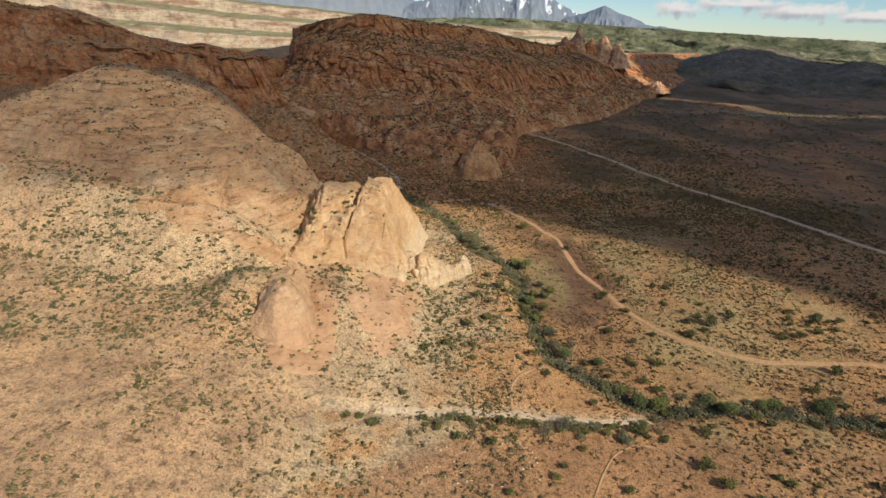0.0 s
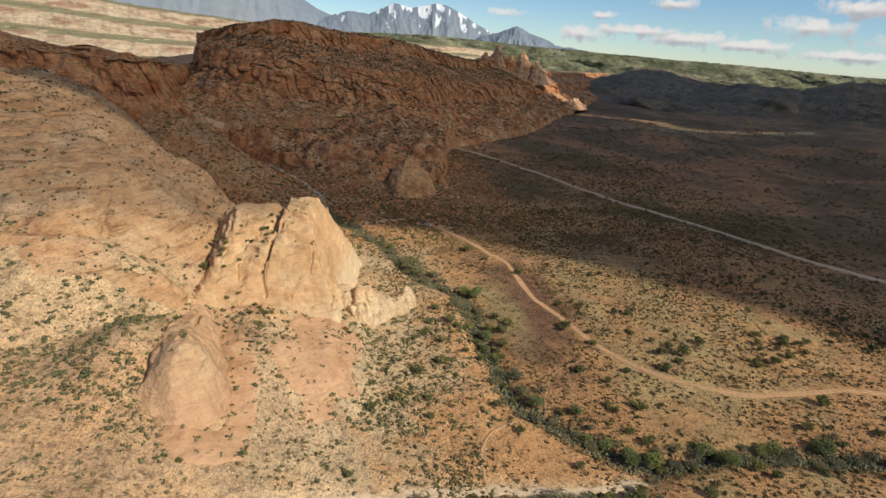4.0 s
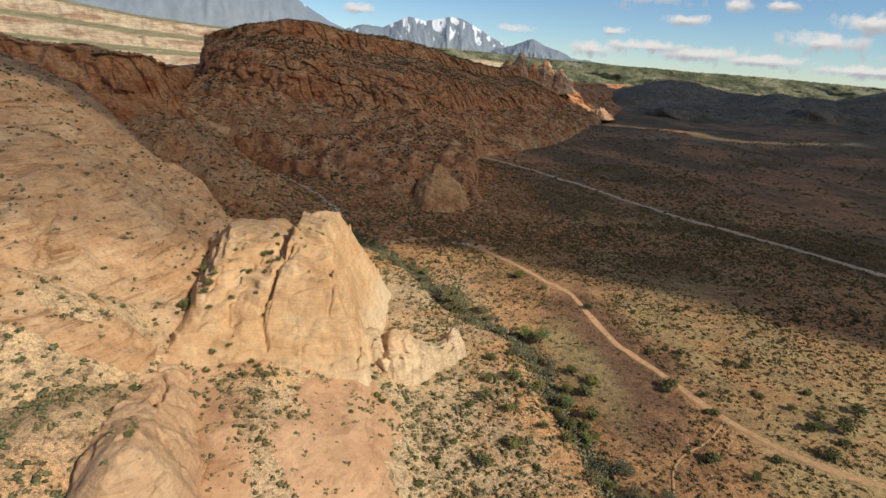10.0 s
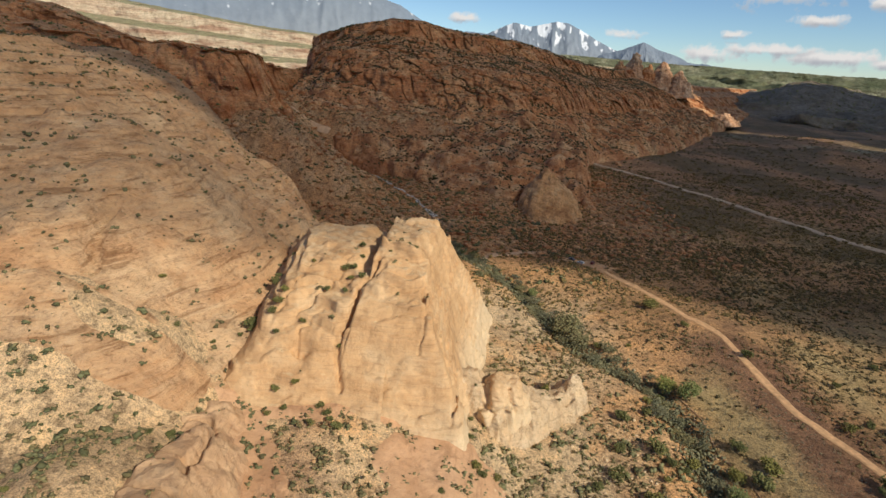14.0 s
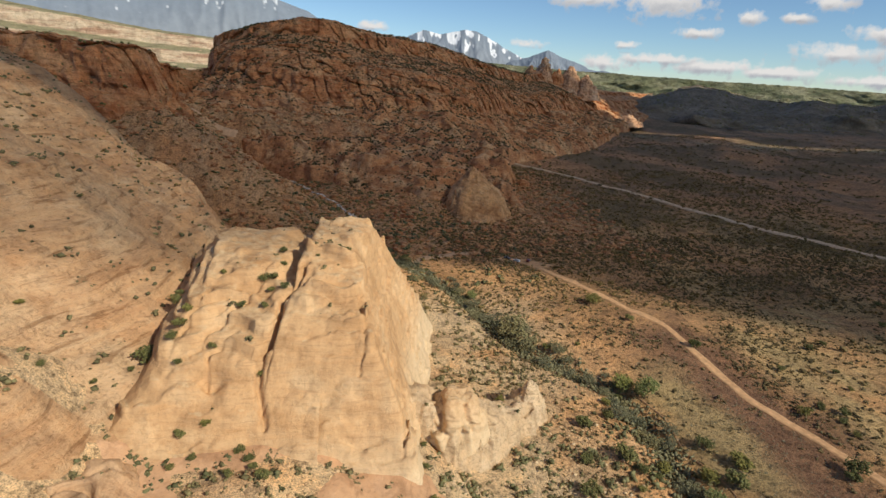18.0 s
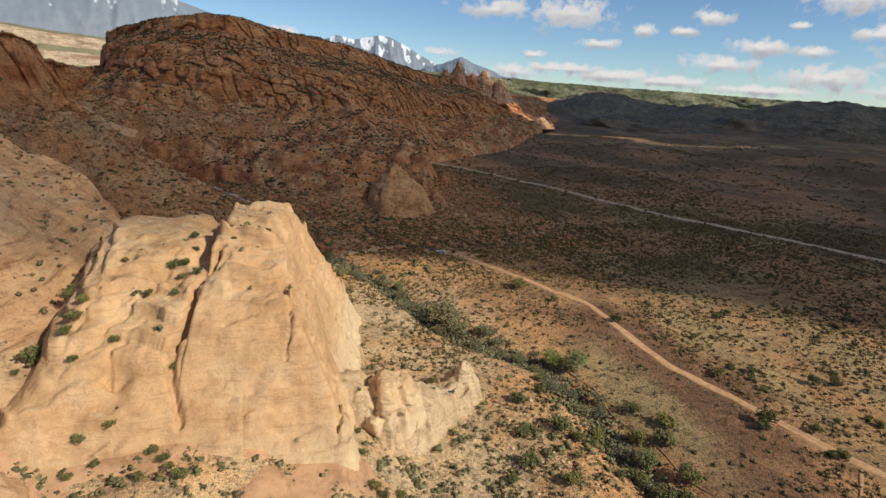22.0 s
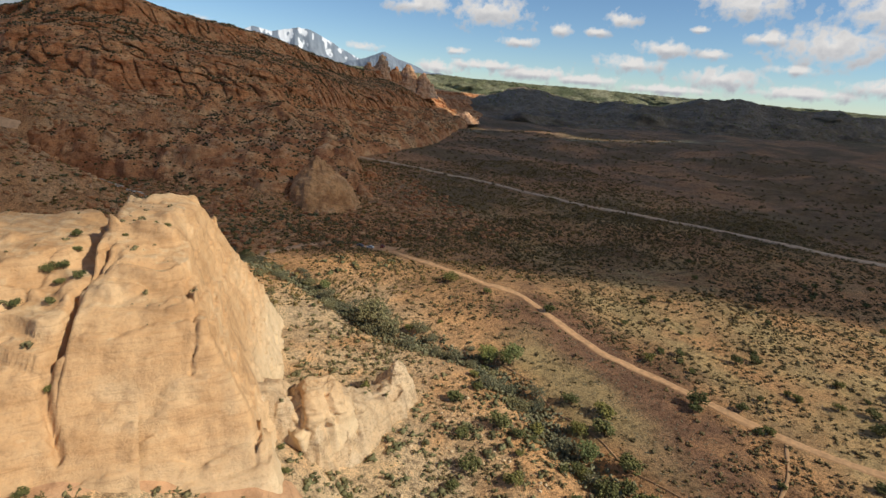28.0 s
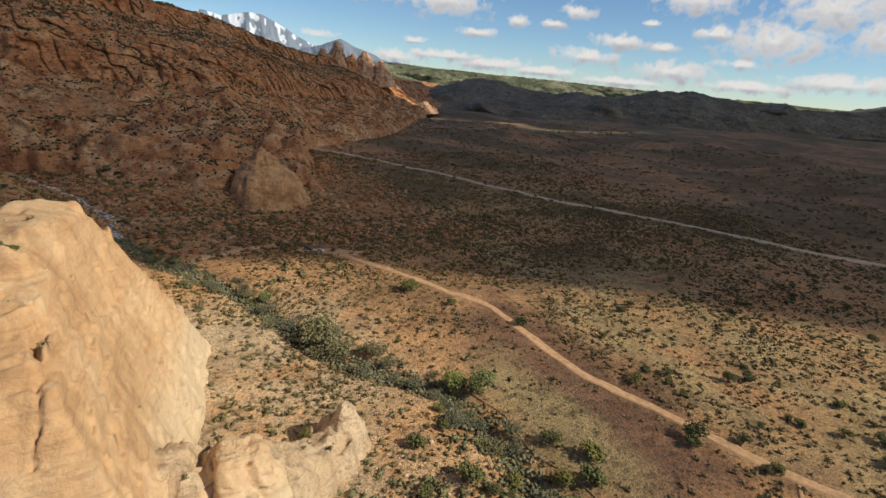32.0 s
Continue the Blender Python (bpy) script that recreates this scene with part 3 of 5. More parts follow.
def wall_of_rock(name, foot, rim, material, profile, ns, nv, lumps, seed, back=400.0, flute=1.0, crest=0.0, split=False, unit=1.0, fine=0.0, drop=12.0):
    """A cliff between a line along its foot and a line along its rim (x, y, z each), and the plateau behind it."""
    f, r = along(foot, ns), along(rim, ns)
    if fine:
        # the foot is ragged: coves between the buttresses
        f[:, :2] += (r - f)[:, :2] * (0.05 * np.clip(2.2 * np.abs(2 * fbm(f[:, 0] / 150, f[:, 1] / 150, seed + 5, 2) - 1) - 0.2, 0, 1))[:, None]
    r[:, 2] += crest * 2 * (fbm(r[:, 0] / 260, r[:, 1] / 260, seed, 5) - 0.5)
    pv, ph, pz = np.array(profile).T
    v = np.linspace(0, 1, nv)
    h, z = np.interp(v, pv, ph), np.interp(v, pv, pz)
    pts = f[:, None, :] * (1 - h)[None, :, None] + r[:, None, :] * h[None, :, None]
    pts[..., 2] = f[:, None, 2] * (1 - z)[None] + r[:, None, 2] * z[None]
    way = (f - r)[:, :2]
    way = way / np.linalg.norm(way, axis=1)[:, None]
    out = np.zeros_like(pts)
    out[..., :2] = way[:, None, :]
    x, y, zz = pts[..., 0], pts[..., 1], pts[..., 2]
    steep = smooth((z - 0.25) / 0.2) * smooth((1.02 - z) / 0.1)
    big, mid, small = lumps
    d = big * 2 * (fbm(x / 110 / unit, y / 110 / unit, zz / 190 / unit + seed, 4) - 0.5)
    tall = 1 + 1.6 * steep[None]
    dome1 = 3 * np.hypot(0.13, 2 * fbm(x / 46 / unit, y / 46 / unit, zz / 75 / unit / tall + seed, 3) - 1) - 0.6
    dome2 = 3 * np.hypot(0.13, 2 * fbm(x / 15 / unit, y / 15 / unit, zz / 34 / unit / tall + seed, 3) - 1) - 0.6
    # slabs that lean to one side, and the small broken stuff between them
    slab = 2 * np.abs((((0.8 * x + 0.6 * y + 0.5 * zz) / 31 / unit + 2.4 * fbm(x / 60 / unit, y / 60 / unit, zz / 60 / unit + seed, 3)) % 1.0) - 0.5)
    slab = 0.36 + (slab - 0.36) * smooth((fbm(x / 70 / unit, y / 70 / unit, zz / 70 + seed + 2, 3) - 0.34) / 0.3)
    d = d + mid * dome1 + small * dome2 + fine * 2.2 * (np.sqrt(slab) - 0.6) + fine * 1.6 * (np.abs(2 * fbm(x / 7, y / 7, zz / 9 + seed, 3) - 1) - 0.3)
    cut = np.abs(2 * vnoise(x / 13 / unit + 0.3 * zz / 13 / unit, y / 13 / unit, zz / 90 / unit + seed) - 1)
    d = d - flute * 7 * steep[None] * np.clip(1 - cut * 5, 0, 1)
    ledge = 2 * np.abs(((zz / 19 / math.sqrt(unit) + 1.5 * fbm(x / 70, y / 70, seed, 2)) % 1.0) - 0.5)
    d = d + flute * 5 * steep[None] * (ledge - 0.5) * smooth((fbm(x / 55 / unit, y / 55 / unit, zz / 40 + seed + 8, 3) - 0.36) / 0.25)
    fade = smooth(v / 0.08) * (1 - 0.75 * smooth((v - 0.9) / 0.1))
    if fine:
        fade = fade * (0.7 + 0.3 * smooth((z - 0.33) / 0.15))
    pts = pts + out * (d * fade[None])[..., None]
    low = (1 - smooth((z - 0.3) / 0.2))[None] * fade[None]
    pts[..., 2] += low * ((0.85 if fine else 0.5) * (mid * dome1 + small * dome2) + fine * 3.4 * (np.sqrt(slab) - 0.6) + fine * (np.abs(2 * fbm(x / 6, y / 6, seed + 3, 3) - 1) - 0.3)) + 0.6 * small * (fbm(x / 16, y / 16, seed, 4) - 0.5) * 2
    top = pts[:, -1:, :].copy()
    rows = [pts]
    for k in range(1, 14):
        q = top.copy()
        q[..., :2] -= way[:, None, :] * back * (k / 13) ** 1.6
        q[..., 2] += 9 * (fbm(q[..., 0] / 60, q[..., 1] / 60, seed, 3) - 0.5) - drop * (k / 13)
        rows.append(q)
    v3 = np.concatenate(rows, 1)
    SHAPES[name] = v3
    if not split:
        return mesh_object(name, v3.reshape(-1, 3), grid_faces(ns, v3.shape[1])[:, ::-1], material)
    base = new(name)
    a, b = int(0.45 * nv), int(0.86 * nv)
    pieces = (("rubble_slope", 0, a + 1), ("cliff_face", a, b + 1), ("cap_rock", b, v3.shape[1]))
    if split == "table":
        pieces = (("slope", 0, b + 1), ("plateau", b, v3.shape[1]))
    for part_name, lo, hi in pieces:
        q = v3[:, lo:hi]
        mesh_object(part_name, q.reshape(-1, 3), grid_faces(ns, hi - lo)[:, ::-1], RUBBLE if part_name == "rubble_slope" else material, base)
    return base


def soft_min(values, k=3.0):
    total = 0
    for v in values:
        total = total + np.exp(-np.clip(v, -200, 200) / k)
    return -k * np.log(total)


def hill_height(x, y):
    e = ((x + 270) / 150) ** 2 + ((y - 480) / 225) ** 2
    z = 118 * np.exp(-0.75 * e) + 20 * bump(x, y, -138, 362, 42, 42) + 16 * bump(x, y, -138, 300, 36, 30) + 8 * bump(x, y, -175, 372, 40, 40)
    edge = np.interp(y, [250, 320, 350, 390, 420, 450, 480, 520, 560, 640], [-78, -79, -73, -72, -94, -117, -136, -166, -190, -230])
    z = z - (z + 20) * smooth((x - edge + 10 * (fbm(x / 20, y / 20, 5.5) - 0.5)) / 34)
    z = z - 90 * smooth((y - 520 + 0.15 * np.clip(x + 250, -60, 60)) / 105)
    z = z + 12 * (fbm(x / 45, y / 45, 2.2, 4) - 0.5) + 6 * (np.abs(2 * fbm(x / 26, y / 26, 9.2, 3) - 1) - 0.3) + 1.8 * (np.abs(2 * fbm(x / 7, y / 7, 3.9, 3) - 1) - 0.3)
    z = z - 26 * bump(x, y, -160, 525, 36, 60)
    front = np.interp(x, FOOT_X, FOOT_Y)
    z = soft_min([z, ground_height(x, y) - 1 + 1.1 * (y - front + 8 * (fbm(x / 14, y / 14, 7.3, 3) - 0.5))], 3.0)
    z = z - 5 * np.exp(-(from_line(x + 2 * vnoise(y / 4, 3.0), y, [(-130, 310), (-136, 322), (-139, 338)]) / 1.8) ** 2)
    z = z + 5 * (np.abs(2 * fbm(x / 17, y / 30, 6.6, 3) - 1) - 0.3) * smooth((z - 25) / 20)
    step = (z / 5.2 + 2.6 * fbm(x / 46, y / 46, 1.1)) % 1.0
    where = smooth((fbm(x / 30, y / 30, 4.8, 3) - 0.36) / 0.2)
    z = z + where * (3.0 * smooth(step / 0.2) - 3.0 * step)
    # thin rock skin that runs out over the sandy slope
    skin = smooth((y - front + 20 + 26 * (fbm(x / 22, y / 22, 8.8, 4) - 0.5)) / 12) * smooth((front + 14 - y) / 8) * smooth((-84 - x) / 14)
    z = np.maximum(z, ground_height(x, y) - 1.6 + 2.5 * skin)
    # the alcove at its foot
    return z - 5 * bump(x, y, -117, 297, 8, 4.5) + 3 * bump(x, y, -117, 304, 11, 4)


hx, hy = np.arange(-480, -60, 1.6), np.arange(225, 740, 2.0)
HX, HY = np.meshgrid(hx, hy, indexing="ij")
HZ = hill_height(HX, HY)
keep = (HZ > ground_height(HX, HY) - 1.5).ravel()
quads = grid_faces(len(hx), len(hy))
quads = quads[keep[quads].all(1)]
used = np.unique(quads)
where = np.zeros(HX.size, np.int64)
where[used] = np.arange(len(used))
hill = mesh_object("slickrock_hill", np.stack([HX, HY, HZ], -1).reshape(-1, 3)[used], where[quads], ORANGE_ROCK)
tagged(hill, "broad hill of smooth orange slickrock with pale ledges", "rock hill")



def grain_of(x, y, z, amp=1.0, seed=0.0):
    """Facets, creases and broken ledges of weathered sandstone."""
    d = 3.0 * (fbm(x / 18, y / 18, z / 18 + seed, 3) - 0.5)
    d = d + 0.8 * (np.abs(2 * fbm(x / 10 + z / 30, y / 10, z / 9 + seed, 3) - 1) - 0.3) + 0.6 * (np.abs(2 * fbm(x / 3.1, y / 3.1, z / 2.4 + seed, 2) - 1) - 0.3)
    where = smooth((fbm(x / 11, y / 11, z / 9 + seed + 6, 3) - 0.42) / 0.16)
    step = (z / 4.6 + 1.5 * fbm(x / 18, y / 18, seed, 2)) % 1.0
    return amp * (0.85 * d + where * (2.4 * smooth(step / 0.12) - 2.4 * step))


def slit(x, y, line, width, depth, seed):
    wob = 0.6 * (vnoise(y / 4.0, seed) - 0.5) + 0.7 * (vnoise(y / 0.9, seed + 4) - 0.5)
    fade = 0.55 + 0.9 * (vnoise(y / 5.0, seed + 9) - 0.2)
    return depth * np.clip(fade, 0, 1) * np.exp(-(from_line(x + wob, y, line) / width) ** 2)


MAIN_CRACK = [(-50.5, 334), (-52.5, 328), (-55.3, 325), (-55.6, 317), (-57.5, 313), (-59.3, 310), (-57, 303)]


def dome_height(x, y):
    left = -50.5 - 0.06 * np.clip(352 - y, 0, 60)
    wave = 3 * (fbm(x / 15, y / 15, 4.2, 3) - 0.5)
    z = soft_min([61.2 - 0.17 * np.clip(y - 352, 0, 99) - 0.1 * np.clip(x + 44, 0, 30), 62 - 0.42 * (352 - y) + 0.6 * wave, 47 - 2.1 * (314 - y) + 1.6 * wave, 60.5 - 2.5 * (x + 38 + wave - 0.12 * np.clip(y - 345, 0, 60)),
                  60 - 6.0 * (left - x + wave * 0.3), 62 - 1.7 * (y - 371)], 1.6)
    z = z + grain_of(x, y, z, 1.45, 1.0)
    z = z - slit(x, y, MAIN_CRACK, 0.6, 4.0, 8.0) - slit(x, y, [(-35.6, 327), (-34.9, 321), (-33.3, 316), (-34.3, 309)], 0.36, 1.9, 2.0)
    z = z - slit(x, y, [(-20.7, 315), (-23, 307), (-24, 301)], 0.5, 2.2, 5.0)
    return z - slit(x, y, [(-51, 328.3), (-44, 327.3), (-38, 326.7)], 0.6, 1.5, 12.0) - slit(x, y, [(-52, 305), (-42, 306), (-33, 304)], 0.5, 1.2, 19.0)


def shoulder_height(x, y):
    wave = 3 * (fbm(x / 12, y / 12, 6.2, 3) - 0.5)
    front = np.interp(y, [294, 304, 319, 346], [13, 30, 42, 59]) + 4.0 * np.exp(-((x - np.interp(y, [303, 313, 325, 334], [-57, -57.5, -55, -51])) / 7) ** 2) * smooth((y - 305) / 8) * smooth((344 - y) / 10)
    z = soft_min([57.2 + 0 * x, front + 1.6 * wave + 5 * (fbm(x / 22, y / 22, 3.4, 3) - 0.5), 60 - 0.65 * (x + 67) + wave, 58 - 1.25 * (-75 + 0.22 * (345 - y) - x) + wave, 60 - 1.2 * (y - 366)], 2.0)
    z = z + grain_of(x, y, z, 1.2, 7.0)
    z = z - slit(x, y, MAIN_CRACK, 0.75, 5.0, 8.0) - slit(x, y, [(-66, 318), (-69, 316), (-71.5, 313.4), (-71.7, 309)], 0.45, 2.8, 3.0)
    return z - slit(x, y, [(-61, 338), (-65, 328), (-70, 321), (-76, 314)], 0.6, 2.4, 6.0) - slit(x, y, [(-75, 330), (-79, 318)], 0.5, 1.8, 9.0) - 2.5 * bump(x, y, -69.5, 309.6, 2.6, 1.4)


def ledge_height(x, y):
    """The broken pale ledge between the dome and the white rock."""
    line = [(-20, 327), (-8, 324), (4, 330), (20, 342)]
    d = from_line(x, y, line)
    top = np.interp(x, [-22, -8, 2, 10, 20, 26], [19, 16, 11, 6, 6, 1])
    rough = 8 * (0.5 - np.abs(2 * fbm(x / 6, y / 6, 3.1, 3) - 1)) + 2.2 * (fbm(x / 2.2, y / 2.2, 1.2, 3) - 0.5)
    z = soft_min([top + 0 * d, top + 7 - 1.9 * d + rough], 1.0) + 0.4 * rough
    return z - slit(x, y, [(-14, 330), (-13, 312)], 0.8, 4.0, 11.0)


def patch(name, x0, x1, y0, y1, step, height, material, sink=3.0, crack=None, names=()):
    """A piece of rock as a sheet over the plan, kept where it stands out of the ground."""
    xs, ys = np.arange(x0, x1, step), np.arange(y0, y1, step)
    X, Y = np.meshgrid(xs, ys, indexing="ij")
    Z = height(X, Y)
    keep = (Z > ground_height(X, Y) - sink).ravel()
    q = grid_faces(len(xs), len(ys))
    q = q[keep[q].all(1)]
    pts = np.stack([X, Y, Z], -1).reshape(-1, 3)
    base = new(name) if crack else None
    mid = pts[q].mean(1)
    side = mid[:, 0] < np.interp(mid[:, 1], *zip(*crack)) if crack else np.ones(len(q), bool)
    for pick, part_name in zip((side, ~side), names or (name,)):
        f = q[pick]
        used = np.unique(f)
        where = np.zeros(X.size, np.int64)
        where[used] = np.arange(len(used))
        ob = mesh_object(part_name, pts[used], where[f], material, base)
    return base or ob


def apron_height(x, y):
    n = fbm(x / 12, y / 12, 5.1, 4) - 0.5
    w = np.maximum(1.45 - np.hypot((x + 26) / 20, (y - 272) / 40), 1.1 - np.abs(y - 301 - 0.08 * (x + 60)) / 9 - np.clip(-88 - x, 0, 50) / 6 - np.clip(x + 30, 0, 90) / 6)
    w = np.maximum(w, 1.2 - np.hypot((x + 66) / 24, (y - 208) / 13))
    w = np.maximum(w, 1.25 - from_line(x, y, [(-84, 300), (-72, 276), (-59, 252), (-54, 226), (-58, 208)]) / 7)
    return ground_height(x, y) - 1.5 + 2.1 * smooth(w * 1.3 + 1.3 * n) + 0.25 * (fbm(x / 7, y / 7, 2.0, 3) - 0.5)


def knob_height(x, y):
    """A whaleback of pale rock: steep to the south and east, easy to the west and north."""
    axis = np.interp(y, [205, 232, 262, 284], [-73, -76, -82, -88])
    wobble = 0.7 * (fbm(x / 16, y / 16, 2.6, 4) - 0.5)
    r = np.hypot((x - axis) / np.where(x > axis, 17, 27), (y - 240) / np.where(y > 240, 60, 30)) + wobble
    z = 14 + 23 * np.clip(1 - r ** 2.0, -0.8, 1) + 4 * bump(x, y, -76, 234, 8, 9)
    z = z + grain_of(x, y, z, 0.7, 13.0)
    # shells that peel off round the northern end, and the deep cleft beside it
    z = z - slit(x, y, [(-91, 284), (-87, 285), (-83, 280), (-80.5, 270), (-80, 260)], 0.7, 3.0, 21.0) - slit(x, y, [(-101, 263), (-92, 267), (-84, 266), (-79, 259)], 0.6, 2.2, 23.0)
    z = z - slit(x, y, [(-98, 250), (-88, 255), (-78, 252), (-71, 244)], 0.5, 1.5, 25.0) - slit(x, y, [(-94, 273), (-88, 275), (-83, 272)], 0.5, 1.4, 27.0)
    return z - slit(x, y, [(-70, 224), (-66, 236), (-69, 250)], 0.5, 1.3, 29.0)


tagged(patch("slickrock_apron", -120, 22, 195, 330, 0.8, apron_height, PINK_ROCK, 1.2, [(195, -48), (290, -48), (330, -40)], ("west_sheet", "east_sheet")), "smooth sheet of salmon-pink slickrock below the dome", "rock")
tagged(patch("rock_dome", -80, 0, 285, 425, 0.42, dome_height, TAN_ROCK, 3.0, [(285, -37), (312, -38), (326, -39), (338, -41), (345, -43), (425, -43)], ("west_buttress", "east_buttress")), "steep dome of tan sandstone split by dark cracks", "rock dome")
tagged(patch("rock_shoulder", -112, -44, 290, 420, 0.45, shoulder_height, TAN_ROCK, 3.0, [(290, -86), (314, -75), (326, -67), (338, -61), (420, -61)], ("west_slab", "east_slab")), "rounded tan sandstone shoulder with bushes in its gully", "rock")
tagged(patch("pale_ledge", -32, 34, 300, 360, 0.45, ledge_height, PALE_ROCK, 3.0, [(300, -2), (330, -1), (360, 2)], ("west_block", "east_block")), "broken ledge of pale fluted sandstone", "rock ledge")
tagged(patch("sandstone_knob", -112, -48, 196, 296, 0.5, knob_height, KNOB_ROCK, 2.0, [(196, -76), (236, -78), (262, -84), (296, -88)], ("west_flank", "east_flank")), "low rounded knob of pale sandstone with curved shell cracks", "rock")
tagged(mound("red_rock_block", (-8, 324), (9.5, 8), 3, 20, TAN_ROCK, 20, 4.5, 0.5, 2.8, 1.9, 5, 80, 120, 9.9, [([(-13, 327), (-12.5, 318), (-11.5, 312)], 1.0, 3.0, 6, 30), ([(-5, 320), (-3, 314)], 0.6, 1.8, 2, 22)]), "blocky orange rock with a shaded hollow", "rock")
tagged(mound("white_rock", (20, 341), (7.5, 6.5), -3, 13, PALE_ROCK, 35, 1.8, 0.9, 2.2, 1.6, 4, 60, 100, 12.4), "jagged cream-white rock outcrop", "rock")

CLIFF = [(0, 0, -0.06), (0.12, 0.16, 0.10), (0.3, 0.42, 0.26), (0.42, 0.55, 0.40), (0.5, 0.6, 0.5), (0.68, 0.74, 0.76), (0.8, 0.84, 0.92), (0.92, 0.93, 0.985), (1, 1, 1)]
TERRACES = [(0, 0, -0.06), (0.2, 0.3, 0.14), (0.3, 0.36, 0.36), (0.45, 0.56, 0.44), (0.55, 0.6, 0.66), (0.7, 0.76, 0.74), (0.8, 0.8, 0.95), (0.9, 0.9, 0.985), (1, 1, 1)]
FLAT_TOP = [(0, 0, -0.08), (0.3, 0.35, 0.2), (0.6, 0.62, 0.58), (0.78, 0.78, 0.88), (0.86, 0.85, 0.985), (1, 1, 1)]
HILLS = [(0, 0, -0.08), (0.3, 0.3, 0.18), (0.6, 0.6, 0.55), (0.8, 0.82, 0.86), (0.92, 0.94, 0.97), (1, 1, 1)]
MESA = [(0, 0, -0.05), (0.06, 0.03, 0.07), (0.15, 0.10, 0.18), (0.3, 0.29, 0.27), (0.42, 0.41, 0.37), (0.46, 0.44, 0.385), (0.58, 0.485, 0.52), (0.70, 0.58, 0.68), (0.79, 0.78, 0.79), (0.84, 0.88, 0.835), (0.94, 0.935, 0.97), (1, 1, 1)]
mesa = wall_of_rock("red_mesa", [(-268, 985, 55), (-262, 900, 52), (-240, 790, 48), (-150, 724, 14), (-80, 648, 0), (-44, 594, 0), (-14, 576, 0), (36, 578, 0), (78, 592, 0), (97, 655, 0), (110, 750, 0), (130, 850, 0), (205, 912, 0), (330, 1065, 0), (560, 1440, 0), (850, 1900, 0), (1150, 2400, 0)],
                    [(-286, 1120, 146), (-286, 1090, 146), (-284, 1045, 146), (-200, 1010, 166), (-117, 1000, 178), (-60, 1050, 160), (0, 1120, 158), (60, 1200, 156), (125, 1270, 146), (250, 1400, 126), (330, 1520, 124), (390, 1640, 128), (480, 1740, 106), (760, 2080, 80), (1250, 2700, 70)], RED_ROCK, MESA, 1250, 300, (18, 11, 4.5), 2.0, flute=1.1, crest=8, split=True, fine=1.7)
tagged(mesa, "high dark-red sandstone mesa with fluted cliffs and rubble slopes", "mesa")


def mesa_height(x, y):
    """Height of the mesa's face over a place in plan."""
    v = SHAPES["red_mesa"].reshape(-1, 3)
    x, y = np.atleast_1d(np.asarray(x, float)), np.atleast_1d(np.asarray(y, float))
    out = ground_height(x, y)
    for k in range(len(x)):
        near = v[np.hypot(v[:, 0] - x[k], v[:, 1] - y[k]) < 6]
        if len(near):
            out[k] = max(out[k], near[:, 2].mean())
    return out


tagged(mound("rock_pyramid", (50, 603), (33, 42), -8, 38, SLAB_ROCK, -14, 1.5, 1.0, 1.8, 4.6, 16, 120, 170, 14.0, lean=(-4, 24)), "triangular slab of reddish sandstone below the mesa", "rock")
slab_seed = random.Random(5)
for k, (x, y) in enumerate(((88, 630), (22, 640), (70, 690), (124, 730), (182, 880))):
    z = float(mesa_height(x, y)[0])
    a, b = slab_seed.uniform(9, 15), slab_seed.uniform(22, 36)
    tagged(mound("rock_slab", (x, y), (a, b), z - 16, z + slab_seed.uniform(3, 7), RUBBLE if k % 3 else RED_ROCK, slab_seed.uniform(-40, 0), 2.0, 0.9, 2.1, 2.4, 10, 50, 80, 20.0 + k, lean=(-3, 12)), "smooth leaning slab of reddish sandstone", "rock", "slabs at the foot of the mesa")
# pale spires at the mesa's far end
spire_seed = random.Random(8)
for k, (x, y, top, m) in enumerate(((340, 1570, 138, RED_ROCK), (384, 1600, 161, SPIRE_ROCK), (424, 1602, 136, RED_ROCK), (458, 1604, 141, SPIRE_ROCK), (500, 1592, 120, SPIRE_ROCK), (604, 1544, 30, SPIRE_ROCK))):
    w = spire_seed.uniform(36, 48)
    tagged(mound("rock_spire", (x, y), (w, w * 1.3), 4 if top < 90 else 62, top + 2, m, spire_seed.uniform(-60, 0), 1.3, 1.0, 2.0, 9.0, 13, 70, 110, 41.0 + k), "sunlit spire of pale pink sandstone on the mesa's shoulder" if m is not RED_ROCK else "dark-red sandstone spire on the mesa's shoulder", "rock", "spires at the end of the mesa")
west = wall_of_rock("canyon_wall", [(-720, 620, 20), (-530, 680, 20), (-420, 740, 15), (-335, 775, 12), (-282, 820, 10), (-250, 930, 10), (-180, 1010, 10)],
                    [(-720, 860, 178), (-540, 870, 158), (-460, 880, 126), (-420, 880, 116), (-365, 870, 122), (-315, 890, 110), (-300, 980, 100), (-190, 1130, 104)], RED_ROCK, CLIFF, 380, 150, (14, 14, 7), 7.0, 420, 0.25, 8, fine=0.9, drop=70)
tagged(west, "dark-red canyon wall of fins and slots", "cliff")
fins = wall_of_rock("fin_wall", [(-430, 500, 60), (-335, 540, 62), (-262, 582, 60), (-216, 606, 58), (-192, 642, 58), (-194, 700, 56), (-216, 770, 54), (-255, 850, 52)],
                    [(-430, 640, 140), (-345, 650, 128), (-285, 662, 122), (-245, 668, 119), (-234, 695, 117), (-246, 745, 113), (-280, 805, 106), (-312, 885, 98)], RED_ROCK, CLIFF, 460, 150, (8, 13, 8), 23.0, 300, 0.5, 8, fine=0.9, drop=60)
tagged(fins, "row of dark-red rock fins above the canyon", "rock fins")
